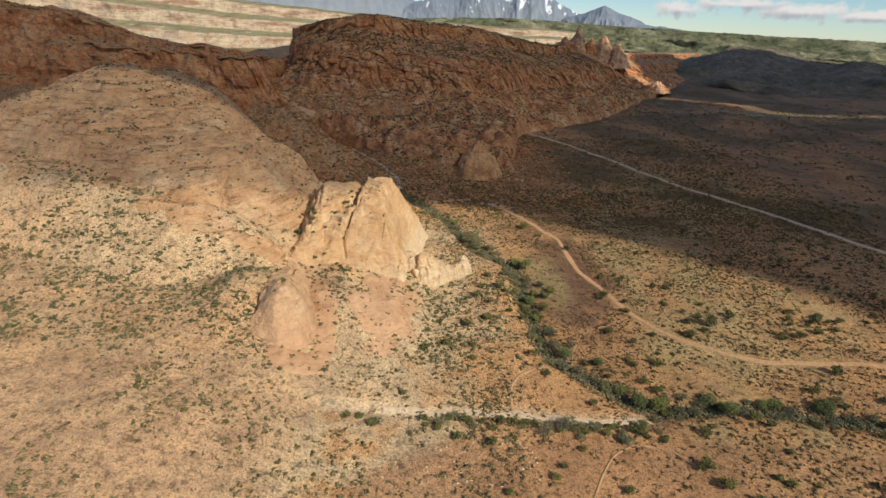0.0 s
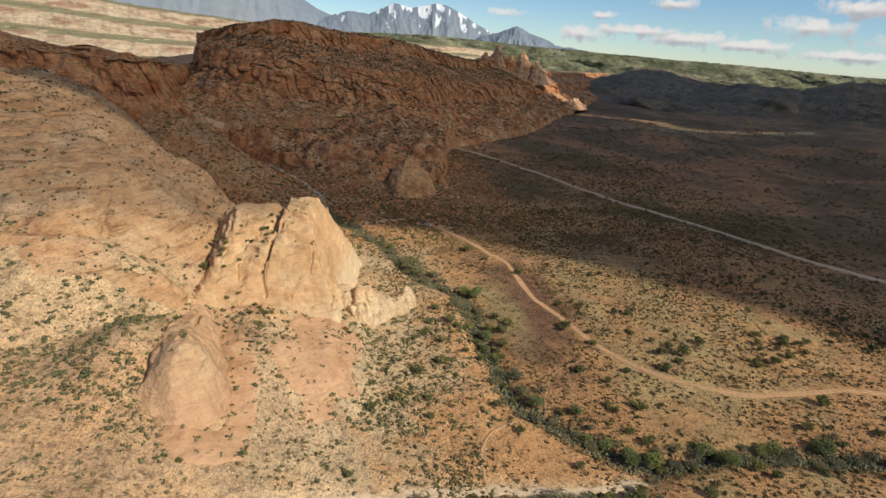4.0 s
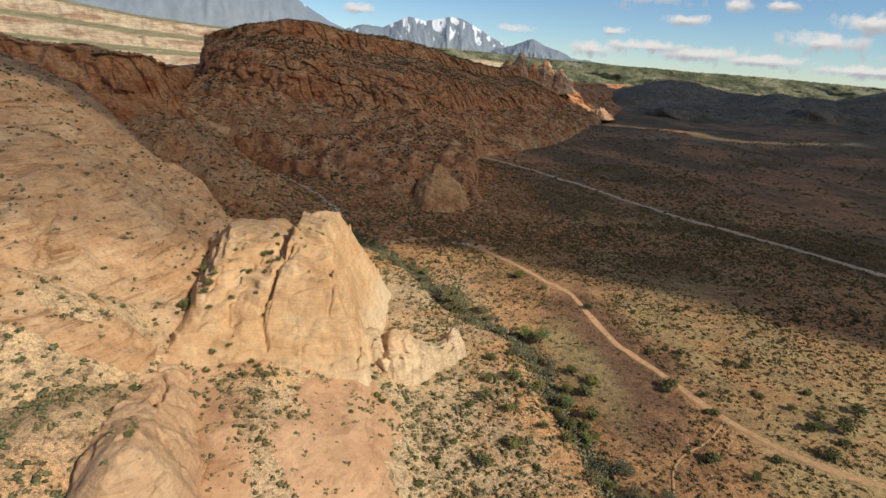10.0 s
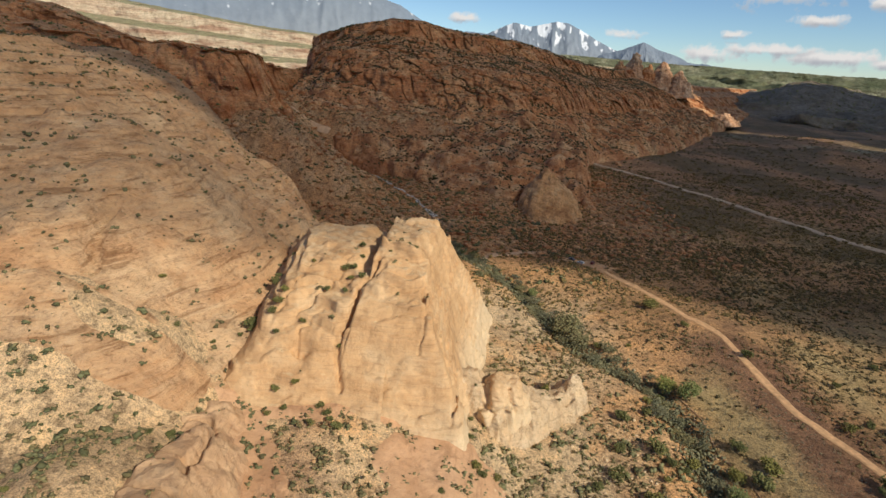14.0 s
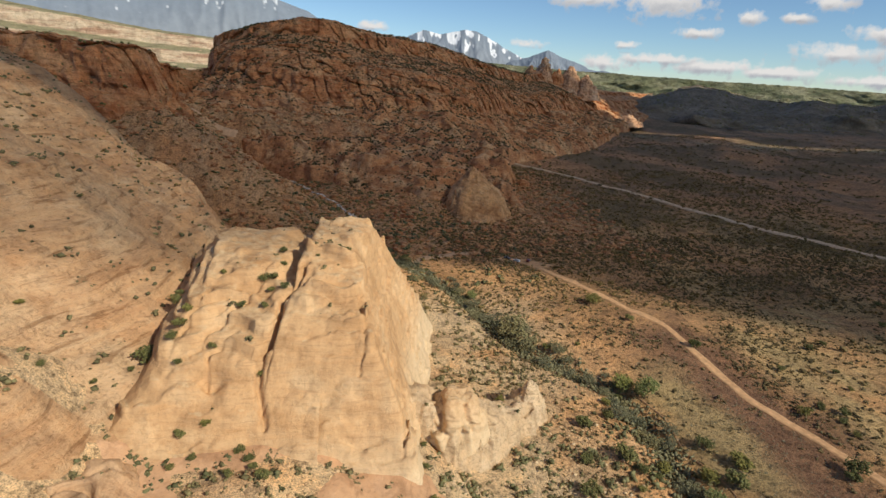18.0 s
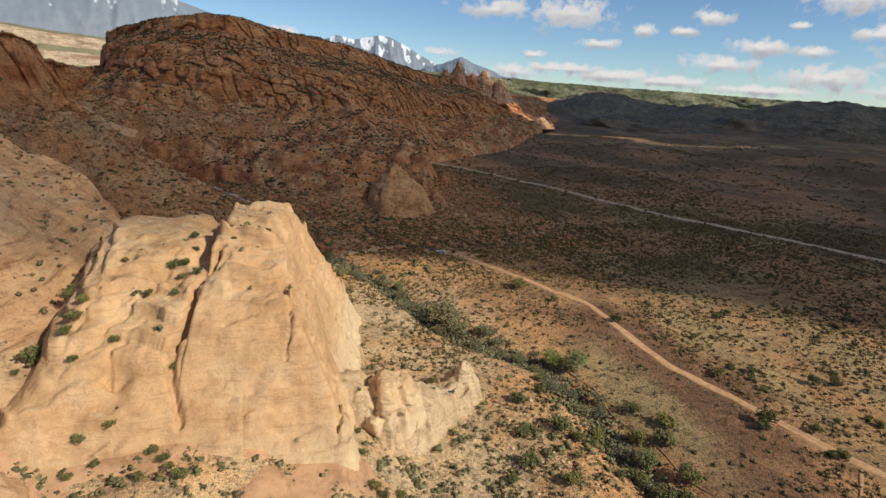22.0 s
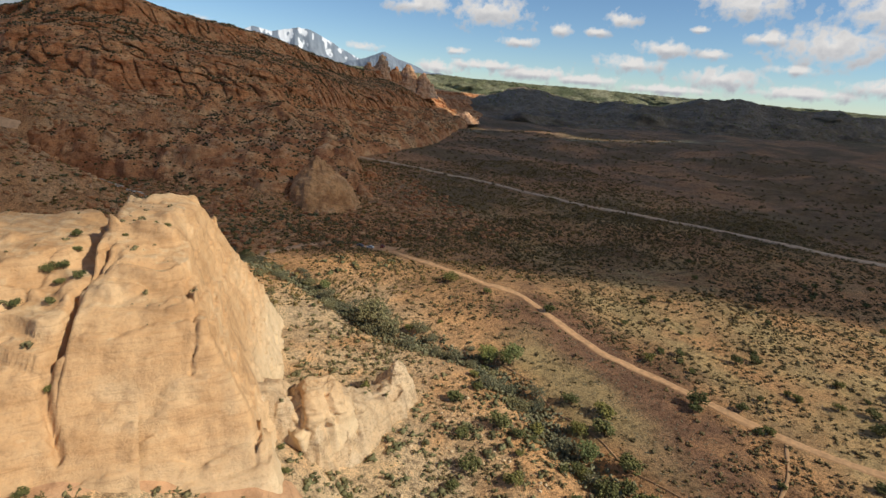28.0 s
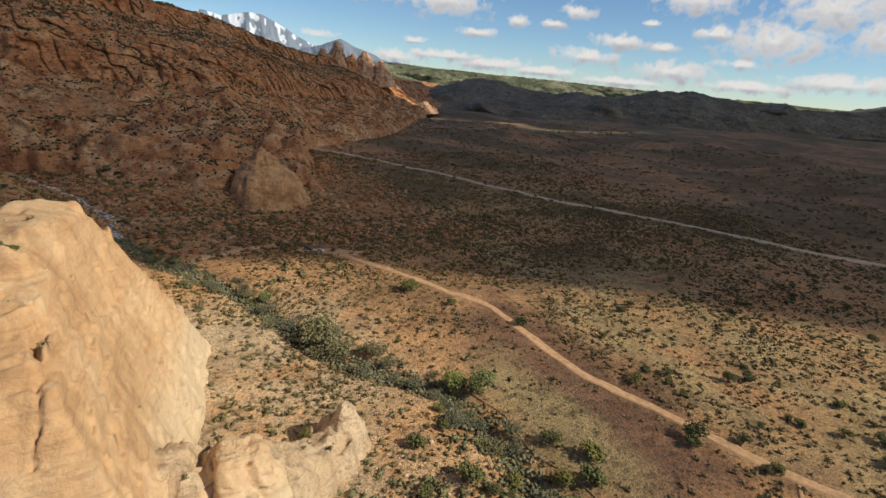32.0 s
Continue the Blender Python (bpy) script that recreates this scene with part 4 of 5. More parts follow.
pale = wall_of_rock("pale_mesa", [(-3200, 1900, 0), (-1800, 2150, 0), (-900, 2300, 0), (0, 2600, 0), (900, 2950, 0)],
                    [(-3300, 2350, 420), (-1900, 2700, 345), (-950, 2900, 222), (0, 3200, 160), (900, 3500, 140)], FAR_ROCK, TERRACES, 460, 140, (45, 16, 5), 11.0, 600, 0.8, 10, "table", unit=3.0)
tagged(pale, "long banded mesa of pale pink and cream cliffs", "mesa")
hills = wall_of_rock("dark_hills", [(640, 1900, 0), (1050, 1650, 0), (1500, 1420, 0), (2200, 1200, 0), (3000, 700, 0), (3600, 100, 0)],
                     [(1000, 2350, 90), (1350, 2150, 92), (1850, 1900, 108), (2500, 1600, 104), (3300, 1000, 90), (4000, 300, 70)], DARK_HILL, HILLS, 460, 90, (80, 30, 8), 15.0, 500, 0.0, 80, "table", unit=4.0)
tagged(hills, "low dark brushy hills", "hills")
green = wall_of_rock("green_mesa", [(-900, 3900, 60), (300, 3600, 60), (1500, 3300, 50), (2600, 2700, 40), (3500, 1700, 30), (4200, 300, 20)],
                     [(-900, 4500, 150), (300, 4300, 215), (1500, 4050, 172), (2700, 3250, 140), (3700, 2100, 104), (4600, 400, 90)], GREEN_MESA, FLAT_TOP, 560, 90, (110, 48, 14), 19.0, 240, 0.0, 9, "table", unit=5.0)
tagged(green, "flat-topped green mesa under scattered clouds", "mesa")

# ---- mountains ----


def range_of(name, crest, dist, a0, a1, seed, label, snow=1.0, line=0.82, gully=0.5):
    """A range seen from afar: crest as (azimuth, elevation) in degrees from the valley."""
    a, t = np.linspace(a0, a1, 420), np.linspace(0, 1, 90)
    A, T = np.meshgrid(a, t, indexing="ij")
    ca, ce = np.array(crest).T
    top = 105 + dist * np.tan(np.radians(np.interp(A, ca, ce)))
    r = dist - 600 * (1 - T)
    X, Y = r * np.sin(np.radians(A)), r * np.cos(np.radians(A))
    cut = np.abs(2 * fbm(A * 0.8 + 0.7 * T, T * 1.3 - 0.25 * A, seed, 5) - 1)
    Z = 70 + (top - 70) * T ** 1.2 * (1 - gully * cut * (1 - T ** 4)) + 52 * gully * T * (fbm(A * 1.4, T * 6, seed, 4) - 0.5)
    Z[:, 0] = -20
    high = T + 1.3 * (fbm(A * 3.2 + 3 * T, T * 9 - 1.2 * A, seed + 3, 5) - 0.5) + 0.07 * (np.interp(A, ca, ce) - 4) - 0.3 * smooth((0.3 - cut) / 0.3)
    # haze of distance put into the rock colour, paler and greyer toward the foot
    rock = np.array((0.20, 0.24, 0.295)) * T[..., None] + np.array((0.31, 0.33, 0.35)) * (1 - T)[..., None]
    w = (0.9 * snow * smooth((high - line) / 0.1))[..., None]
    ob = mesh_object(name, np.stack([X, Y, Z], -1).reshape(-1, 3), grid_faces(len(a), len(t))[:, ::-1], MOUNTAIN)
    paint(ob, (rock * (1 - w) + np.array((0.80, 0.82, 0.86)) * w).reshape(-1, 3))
    return tagged(ob, label, "mountain")


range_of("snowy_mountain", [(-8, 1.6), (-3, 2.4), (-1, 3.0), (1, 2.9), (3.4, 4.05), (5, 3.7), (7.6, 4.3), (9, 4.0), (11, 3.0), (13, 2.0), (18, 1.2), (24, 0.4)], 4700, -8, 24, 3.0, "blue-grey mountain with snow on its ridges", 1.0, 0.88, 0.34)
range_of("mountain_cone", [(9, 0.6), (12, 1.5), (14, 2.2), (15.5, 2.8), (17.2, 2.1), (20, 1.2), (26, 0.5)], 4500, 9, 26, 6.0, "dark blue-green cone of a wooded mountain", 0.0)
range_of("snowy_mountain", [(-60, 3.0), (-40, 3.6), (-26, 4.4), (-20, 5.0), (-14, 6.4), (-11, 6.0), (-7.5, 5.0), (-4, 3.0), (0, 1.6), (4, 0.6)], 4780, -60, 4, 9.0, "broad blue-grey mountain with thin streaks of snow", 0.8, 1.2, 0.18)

# ---- cloud overhead ----
CLOUD_Z = 900.0
SHIFT = np.array((TO_SUN.x, TO_SUN.y)) * (CLOUD_Z / TO_SUN.z)


def cloud_material(name, dense, thinner=0.0):
    m, t, b = fresh(name, 1.0)
    b.inputs["Base Color"].default_value = (0.9, 0.9, 0.9, 1)
    n = colour_noise(t, 0.012, 5, 0.6)
    a = t.nodes.new("ShaderNodeMapRange")
    a.inputs["From Min"].default_value, a.inputs["From Max"].default_value = 0.3, 0.7
    a.inputs["To Min"].default_value, a.inputs["To Max"].default_value = dense
    t.links.new(n, a.inputs["Value"])
    last = a.outputs[0]
    if thinner:
        # made thinner toward the mesa, to let more sun through onto it
        geo = t.nodes.new("ShaderNodeNewGeometry")
        dot = node(t, "ShaderNodeVectorMath", op="DOT_PRODUCT")
        dot.inputs[1].default_value = (0.948, -0.32, 0)
        t.links.new(geo.outputs["Position"], dot.inputs[0])
        side = t.nodes.new("ShaderNodeMapRange")
        at = 0.948 * (118 + SHIFT[0]) - 0.32 * (452 + SHIFT[1])
        side.inputs["From Min"].default_value, side.inputs["From Max"].default_value = at - 10, at + 70
        side.inputs["To Min"].default_value, side.inputs["To Max"].default_value = thinner, 0.0
        t.links.new(dot.outputs["Value"], side.inputs["Value"])
        less = node(t, "ShaderNodeMath", op="SUBTRACT")
        t.links.new(last, less.inputs[0])
        t.links.new(side.outputs[0], less.inputs[1])
        last = less.outputs[0]
    t.links.new(last, b.inputs["Alpha"])
    return m


CLOUD, PLAIN_DIMMER, HILL_DIMMER = cloud_material("cloud", (0.62, 0.76), 0.09), cloud_material("plain_dimmer", (0.05, 0.2)), cloud_material("hill_dimmer", (0.2, 0.42))


def cloud_over(near, far, n=240, m=40, seed=1.0, material=None):
    """A flat-bottomed cloud whose shade falls between two lines in plan."""
    a, b = along(near, n), along(far, n)
    w = np.linspace(0, 1, m)
    p = a[:, None] * (1 - w)[None, :, None] + b[:, None] * w[None, :, None]
    edge = smooth(w / 0.06) * smooth((1 - w) / 0.06)
    fray = 34 * (fbm(a[:, 0] / 45, a[:, 1] / 45, seed, 4) - 0.5)
    p[..., 1] += fray[:, None] * (1 - smooth(w / 0.3))[None]
    ends = smooth(np.arange(n) / 12.0) * smooth((n - 1 - np.arange(n)) / 12.0)
    top = edge[None] * ends[:, None] * (40 + 70 * fbm(p[..., 0] / 160, p[..., 1] / 160, seed, 4))
    xy = p + SHIFT
    hi = np.concatenate([xy, (CLOUD_Z + top)[..., None]], -1).reshape(-1, 3)
    lo = np.concatenate([xy, (CLOUD_Z - 0.12 * top)[..., None]], -1).reshape(-1, 3)
    q = grid_faces(n, m)
    ob = mesh_object("cloud", np.concatenate([hi, lo]), np.concatenate([q[:, ::-1], q + n * m]), material or CLOUD)
    return tagged(ob, "broad flat-bottomed white cumulus cloud", "cloud", "clouds overhead")


cloud_over([(-1500, 640), (-500, 600), (-260, 575), (-120, 526), (-15, 488), (44, 473), (118, 433), (208, 385), (268, 323), (332, 230), (460, 55), (700, -250), (1400, -600)],
           [(-1500, 2000), (-500, 2100), (0, 2000), (190, 1768), (250, 1724), (330, 1716), (400, 1690), (530, 1605), (600, 1508), (650, 1400), (760, 1165), (1000, 1205), (1290, 1295), (1500, 1240), (1800, 1090), (2400, 790)])
cloud_over([(600, 1900), (662, 1424), (766, 1190), (1000, 1228), (1290, 1310), (1600, 1200), (2600, 700), (3600, -200)],
           [(500, 2250), (900, 2350), (1500, 2250), (2200, 1950), (2900, 1500), (3600, 900), (4300, 300)], seed=4.0)
# unseen veils, added to half-dim ground that passing clouds shade only at times
thin = [cloud_over([(100, 120), (150, 180), (250, 120), (330, 40), (440, -80)], [(120, 460), (200, 430), (290, 350), (345, 255), (460, 60)], 100, 30, 7.0, PLAIN_DIMMER),
        cloud_over([(-420, 375), (-260, 370), (-150, 385), (-92, 395)], [(-420, 610), (-260, 590), (-150, 545), (-92, 520)], 100, 30, 9.0, HILL_DIMMER)]
for c in thin:
    tagged(c, "unseen thin veil of cloud added to half-shade the ground")

# ---- plants ----


def leaf_material(name, dark, light, rough=0.75):
    m, t, b = fresh(name, rough)
    info = t.nodes.new("ShaderNodeObjectInfo")
    geo = t.nodes.new("ShaderNodeNewGeometry")
    c = ramp(t, geo.outputs["Random Per Island"], [(0.0, dark), (1.0, light)])
    tint = ramp(t, info.outputs["Random"], [(0.0, (0.75, 0.8, 0.8)), (0.5, (1, 1, 1)), (1.0, (1.3, 1.2, 0.95))])
    t.links.new(blend(t, 1.0, c, tint, "MULTIPLY"), b.inputs["Base Color"])
    return m


JUNIPER = leaf_material("juniper_leaf", (0.076, 0.079, 0.029), (0.215, 0.21, 0.08))
COTTONWOOD = leaf_material("cottonwood_leaf", (0.13, 0.16, 0.055), (0.27, 0.29, 0.12))
WILLOW = leaf_material("willow_twig", (0.13, 0.128, 0.075), (0.25, 0.24, 0.15))
SAGE = leaf_material("sagebrush_leaf", (0.095, 0.083, 0.042), (0.25, 0.215, 0.105))
BARK = flat_material("bark", (0.20, 0.14, 0.09), 0.95, 0.3, 3.0)

rng = np.random.default_rng(11)
ICO = bmesh.new()
bmesh.ops.create_icosphere(ICO, subdivisions=1, radius=1.0)
ICO_V = np.array([v.co[:] for v in ICO.verts])
ICO_F = np.array([[v.index for v in f.verts] for f in ICO.faces])
ICO.free()
TUFT_V = np.array(((1, 0, 0), (-0.5, 0.9, 0), (-0.5, -0.9, 0), (0.3, 0.5, 0.9), (-0.6, -0.1, 0.8), (0.4, -0.6, 0.7), (0, 0, -0.6)))
TUFT_F = np.array(((0, 1, 3), (1, 4, 3), (1, 2, 4), (2, 5, 4), (2, 0, 5), (0, 3, 5), (3, 4, 5), (1, 0, 6), (2, 1, 6), (0, 2, 6)))


def clumps(centres, sizes, squash=0.75, rough=0.35, points=ICO_V, faces=ICO_F):
    """Many small ragged lumps as one set of points and triangles."""
    n, k = len(centres), len(points)
    v = points[None] * (1 + rough * (rng.random((n, k, 1)) * 2 - 1))
    turn = rng.random(n) * 2 * np.pi
    c, s = np.cos(turn)[:, None], np.sin(turn)[:, None]
    x, y = v[..., 0] * c - v[..., 1] * s, v[..., 0] * s + v[..., 1] * c
    stretch = 0.7 + 0.7 * rng.random((n, 1))
    v = np.stack([x * stretch, y / stretch, v[..., 2] * squash], -1) * np.asarray(sizes)[:, None, None] + np.asarray(centres)[:, None]
    f = (faces[None] + (np.arange(n) * k)[:, None, None]).reshape(-1, 3)
    return v.reshape(-1, 3), f


def limb_points(base, tip, r0, r1, sides=6, rows=5, bend=0.3):
    base, tip = np.array(base, float), np.array(tip, float)
    t = np.linspace(0, 1, rows)
    mid = base[None] * (1 - t)[:, None] + tip[None] * t[:, None]
    mid[:, :2] += (bend * np.sin(t * np.pi))[:, None] * rng.normal(size=2) * 0.5
    a = np.linspace(0, 2 * np.pi, sides, endpoint=False)
    r = r0 + (r1 - r0) * t
    ring = np.stack([np.cos(a), np.sin(a), 0 * a], -1)
    v = mid[:, None] + ring[None] * r[:, None, None]
    return v.reshape(-1, 3), grid_faces(rows, sides, True)


def joined(pieces):
    v, f, n = [], [], 0
    for pv, pf in pieces:
        v.append(pv)
        f.append(pf + n)
        n += len(pv)
    return np.concatenate(v), np.concatenate(f)


def tree(name, leaf, height, spread, count, lump, low=0.1, label="", category="tree", stems=3, gaps=0.3):
    """A short branching trunk and a crown of many small clumps round its limbs."""
    base = new(name)
    ends, pieces = [], [limb_points((0, 0, -0.4), (0.1, 0, height * 0.3), height * 0.055, height * 0.04)]
    for k in range(stems + 2):
        a = 2 * np.pi * (k + 0.6 * rng.random()) / (stems + 2)
        tip = (math.cos(a) * spread * 0.55, math.sin(a) * spread * 0.55, height * (0.55 + 0.3 * rng.random()))
        pieces.append(limb_points((0, 0, height * 0.12), tip, height * 0.03, height * 0.008))
        ends.append(tip)
    ends.append((0, 0, height * 0.75))
    v, f = joined(pieces)
    mesh_object("trunk", v, f, BARK, base)
    pick = rng.integers(0, len(ends), count)
    u = rng.normal(size=(count, 3))
    u /= np.linalg.norm(u, axis=1)[:, None]
    r = rng.random(count) ** (1 / 2.2)
    c = np.array(ends)[pick] + u * r[:, None] * np.array((spread * 0.52, spread * 0.52, height * 0.36))
    c[:, 2] = np.clip(c[:, 2], height * low, height * 1.02)
    thin = vnoise(c[:, 0] * 1.3 / lump / 3, c[:, 1] * 1.3 / lump / 3, c[:, 2] / lump / 3)
    c = c[thin > gaps]
    v, f = clumps(c, lump * (0.6 + 0.8 * rng.random(len(c))), 0.7, 0.45)
    mesh_object("crown", v, f, leaf, base, shade=False)
    return tagged(base, label, category)


def surface(x, y):
    x, y = np.asarray(x, float), np.asarray(y, float)
    z = np.maximum(ground_height(x, y), hill_height(x, y))
    for f, box in ((dome_height, (-80, 0, 285, 425)), (shoulder_height, (-112, -44, 290, 420)), (ledge_height, (-32, 34, 300, 360)), (knob_height, (-112, -48, 196, 296))):
        inside = (x > box[0]) & (x < box[1]) & (y > box[2]) & (y < box[3])
        z = np.where(inside, np.maximum(z, f(x, y)), z)
    return z


def slope(x, y, d=1.5):
    return np.hypot(surface(x + d, y) - surface(x - d, y), surface(x, y + d) - surface(x, y - d)) / (2 * d)


kinds = {
    "juniper": [tree("juniper_bush", JUNIPER, 3.6 + 0.5 * k, 2.9 + 0.3 * k, 430, 0.28, 0.06, "dark green juniper bush on sandy ground", "bush") for k in range(4)],
    "cottonwood": [tree("cottonwood_tree", COTTONWOOD, 9.0 + k, 5.6, 900, 0.33, 0.2, "young cottonwood with fresh bright green leaves by the stream", "tree", 4) for k in range(2)],
    "willow": [tree("willow_thicket", WILLOW, 4.2 + k, 5.0, 420, 0.26, 0.05, "grey-green willow thicket along the stream bed", "bush", 5) for k in range(3)],
}
STORE = {k: list(v) for k, v in kinds.items()}
made_of = {k: 0 for k in kinds}


def plant(kind, x, y, scale=1.0, group=""):
    first = made_of[kind]
    made_of[kind] += 1
    src = STORE[kind][first % len(STORE[kind])]
    m = Matrix.Translation((x, y, float(surface(x, y)) - 0.15)) @ Matrix.Rotation(rng.random() * 6.283, 4, "Z")
    if first < len(STORE[kind]):
        ob = src
        ob.matrix_basis = m
    else:
        ob = copy_thing(src, m)
    ob.scale = (scale, scale, scale * (0.85 + 0.3 * rng.random()))
    if group:
        tagged(ob, group=group)
    return ob


# trees that stand out one by one beside the tracks
for x, y, s in [(122, 290, 1.1), (119, 291, 0.9), (124, 301, 0.9), (112, 308, 1.5), (109, 306, 1.3), (103, 381, 1.3), (85, 405, 1.0), (76, 427, 1.6), (78, 313, 1.9), (72, 306, 1.7), (66, 309, 1.3),
                (44, 318, 1.5), (47, 338, 1.0), (37, 334, 1.4), (69, 291, 1.5), (58, 287, 1.4), (150, 300, 1.0), (165, 285, 1.2), (185, 286, 1.4), (150, 262, 1.2), (128, 262, 1.2), (205, 262, 1.3),
                (36, 296, 1.2), (28, 305, 1.3), (21, 300, 1.0), (33, 276, 1.5), (120, 232, 1.3), (20, 268, 1.4), (8, 247, 1.5), (-4, 240, 1.3), (-90, 322, 1.4)]:
    plant("juniper", x, y, 0.62 * s, "junipers")
way = along(STREAM, 900)
for x, y, s in [(-62, 335, 0.6), (-59.5, 331, 0.55), (-55.5, 329.5, 0.5), (-59.5, 335, 0.5), (-66, 325.5, 0.45), (-60, 324.5, 0.45), (-73.5, 337, 0.35), (-71, 315.5, 0.4), (-58.8, 311, 0.4), (-80, 320, 0.8), (-79, 323, 0.55), (-78, 311.5, 0.4), (-81, 317, 0.5),
                (-75.5, 301.5, 0.6), (-69.7, 302.4, 0.5), (-61.7, 299, 0.5), (-59, 296, 0.5), (-55, 291, 0.7), (-72, 298, 0.45), (-76, 295.7, 0.4), (-62.4, 292, 0.4), (-57.5, 293.5, 0.5), (-42, 342.4, 0.3), (-39, 338, 0.3), (-44, 341.6, 0.24), (-47.6, 337.6, 0.28),
                (-17.6, 313.7, 0.4), (-16, 293.3, 0.6), (-14.4, 291.3, 0.5), (-4, 302.5, 0.4), (-17.6, 305.4, 0.4), (-9.7, 294.6, 0.5), (-87, 338, 0.8), (-88, 343, 0.6), (-92, 318, 0.35), (-98, 312, 0.35), (-106, 308, 0.35), (-57.5, 340, 0.45), (-58.5, 346, 0.5)]:
    plant("juniper", x, y, 0.8 * s, "bushes on the rock")
for k in range(160, 800, 2):
    x, y = way[k] + rng.normal(size=2) * 4.4
    if 150 < y < 520 and x < 420 and (rng.random() < 0.85 if y > 245 else vnoise(k / 5.0, 4.0) > 0.12):
        plant("willow" if rng.random() < 0.8 else ("juniper" if rng.random() < 0.6 else "cottonwood"), x, y, 0.32 + 0.5 * rng.random(), "plants along the stream")
for x, y, s in [(60, 356, 1.0), (66, 350, 1.1), (62, 300, 0.8), (100, 203, 1.0), (108, 200, 0.9), (134, 205, 1.0), (140, 200, 0.8), (230, 190, 1.1), (240, 186, 1.0), (63, 280, 0.7)]:
    plant("cottonwood", x, y, 0.7 * s, "cottonwoods")
for x, y, s in [(28, 398, 1.5), (24, 405, 1.4), (32, 390, 1.2), (30, 404, 1.3), (20, 415, 1.1)]:
    plant("willow", x, y, s, "plants along the stream")
for k in range(46):
    x = rng.uniform(-40, 104)
    plant("juniper" if k % 3 else "willow", x, float(np.interp(x, [-46, -34, 9, 45, 81, 106], [184, 188, 194, 193, 188, 194])) - 5 - 9 * rng.random() ** 1.5, 0.35 + 0.45 * rng.random(), "plants along the stream")
for k in range(70):
    x, y = rng.uniform(100, 340), rng.uniform(110, 290)
    if from_line(np.array(x), np.array(y), DIRT_ROAD) > 6:
        plant("juniper", x, y, 0.55 + 0.5 * rng.random(), "scattered junipers")
count = 0
while count < 190:
    x, y = rng.uniform(-150, 330), rng.uniform(130, 430)
    valley = x > 10
    want = 0.5 if valley and y < 330 else (0.16 if valley else 0.22)
    if rng.random() > want or from_line(np.array(x), np.array(y), DIRT_ROAD) < 6 or slope(x, y) > 0.7:
        continue
    if 66 < x < 112 and 282 < y < 385:
        continue
    if -75 < x < -5 and 285 < y < 420:
        continue
    plant("juniper", x, y, (0.3 + 0.4 * rng.random()) * (1.0 if valley else 0.75), "scattered junipers")
    count += 1


def brush(name, n, box, low, high, want, label, material, seed, steepest=0.8):
    """Low brush that nobody could count."""
    x, y = rng.uniform(box[0], box[1], n), rng.uniform(box[2], box[3], n)
    keep = rng.random(n) < want(x, y)
    x, y = x[keep], y[keep]
    z = surface(x, y)
    s = low + (high - low) * rng.random(len(x)) ** 3
    ok = slope(x, y) < steepest
    ok &= from_line(x, y, DIRT_ROAD) > 4.2
    ok &= (z < ground_height(x, y) + 0.8) | (rng.random(len(x)) < 0.16)
    x, y, z, s = x[ok], y[ok], z[ok], s[ok]
    spots, sizes = [np.stack([x, y, z + s * 0.25], -1)], [s * 0.62]
    big = np.flatnonzero(s > low + 0.12 * (high - low))
    for _ in range(5):
        spots.append(spots[0][big] + rng.normal(size=(len(big), 3)) * (s[big] * 0.55)[:, None] * np.array((1, 1, 0.4)))
        sizes.append(s[big] * (0.2 + 0.4 * rng.random(len(big))))
    v, f = clumps(np.concatenate(spots), np.concatenate(sizes), 0.85, 0.55, TUFT_V, TUFT_F)
    ob = mesh_object(name, v, f, material, shade=False)
    return tagged(ob, label, "brush", kind="stuff")


DRY = leaf_material("dry_brush_leaf", (0.085, 0.065, 0.031), (0.235, 0.18, 0.085))
DARK_BRUSH = leaf_material("dark_juniper_leaf", (0.05, 0.047, 0.022), (0.13, 0.115, 0.055))
SHRUB = leaf_material("green_shrub_leaf", (0.10, 0.097, 0.046), (0.245, 0.23, 0.115))
PALE_GRASS = leaf_material("pale_grass", (0.22, 0.19, 0.12), (0.42, 0.37, 0.25))
brush("sagebrush", 140000, (15, 400, 50, 560), 0.22, 1.1, lambda x, y: np.clip(0.15 + 1.5 * (fbm(x / 30, y / 30, 2.0) - 0.3), 0, 1) * np.where((x > 66) & (x < 112) & (y > 285) & (y < 380), 0.35, 1.0), "low grey-green sagebrush dotting the sandy valley floor", DRY, 1)
brush("bunch_grass", 6000, (60, 130, 270, 400), 0.15, 0.4, lambda x, y: np.clip(1.2 - np.hypot((x - 92) / 30, (y - 330) / 66), 0, 1), "pale tufts of bunch grass on dark soil", PALE_GRASS, 5)
brush("dry_brush", 64000, (-260, 40, 50, 440), 0.22, 1.35, lambda x, y: np.clip(0.1 + 1.8 * (fbm(x / 26, y / 26, 6.0) - 0.33), 0, 1), "small dark shrubs scattered over pale slickrock slopes", SAGE, 2, 0.65)
brush("green_shrubs", 3400, (-240, -50, 190, 312), 0.5, 1.9, lambda x, y: np.clip(0.15 + 2.0 * (fbm(x / 22, y / 22, 3.0) - 0.38), 0, 1), "rounded dark green shrubs on the sandy shelf", SHRUB, 6, 0.9)
brush("green_shrubs", 2600, (-20, 62, 225, 345), 0.5, 1.7, lambda x, y: np.clip(0.1 + 2.0 * (fbm(x / 14, y / 14, 9.0) - 0.38), 0, 1), "rounded grey-green shrubs between pale ledges", SHRUB, 7, 0.9)
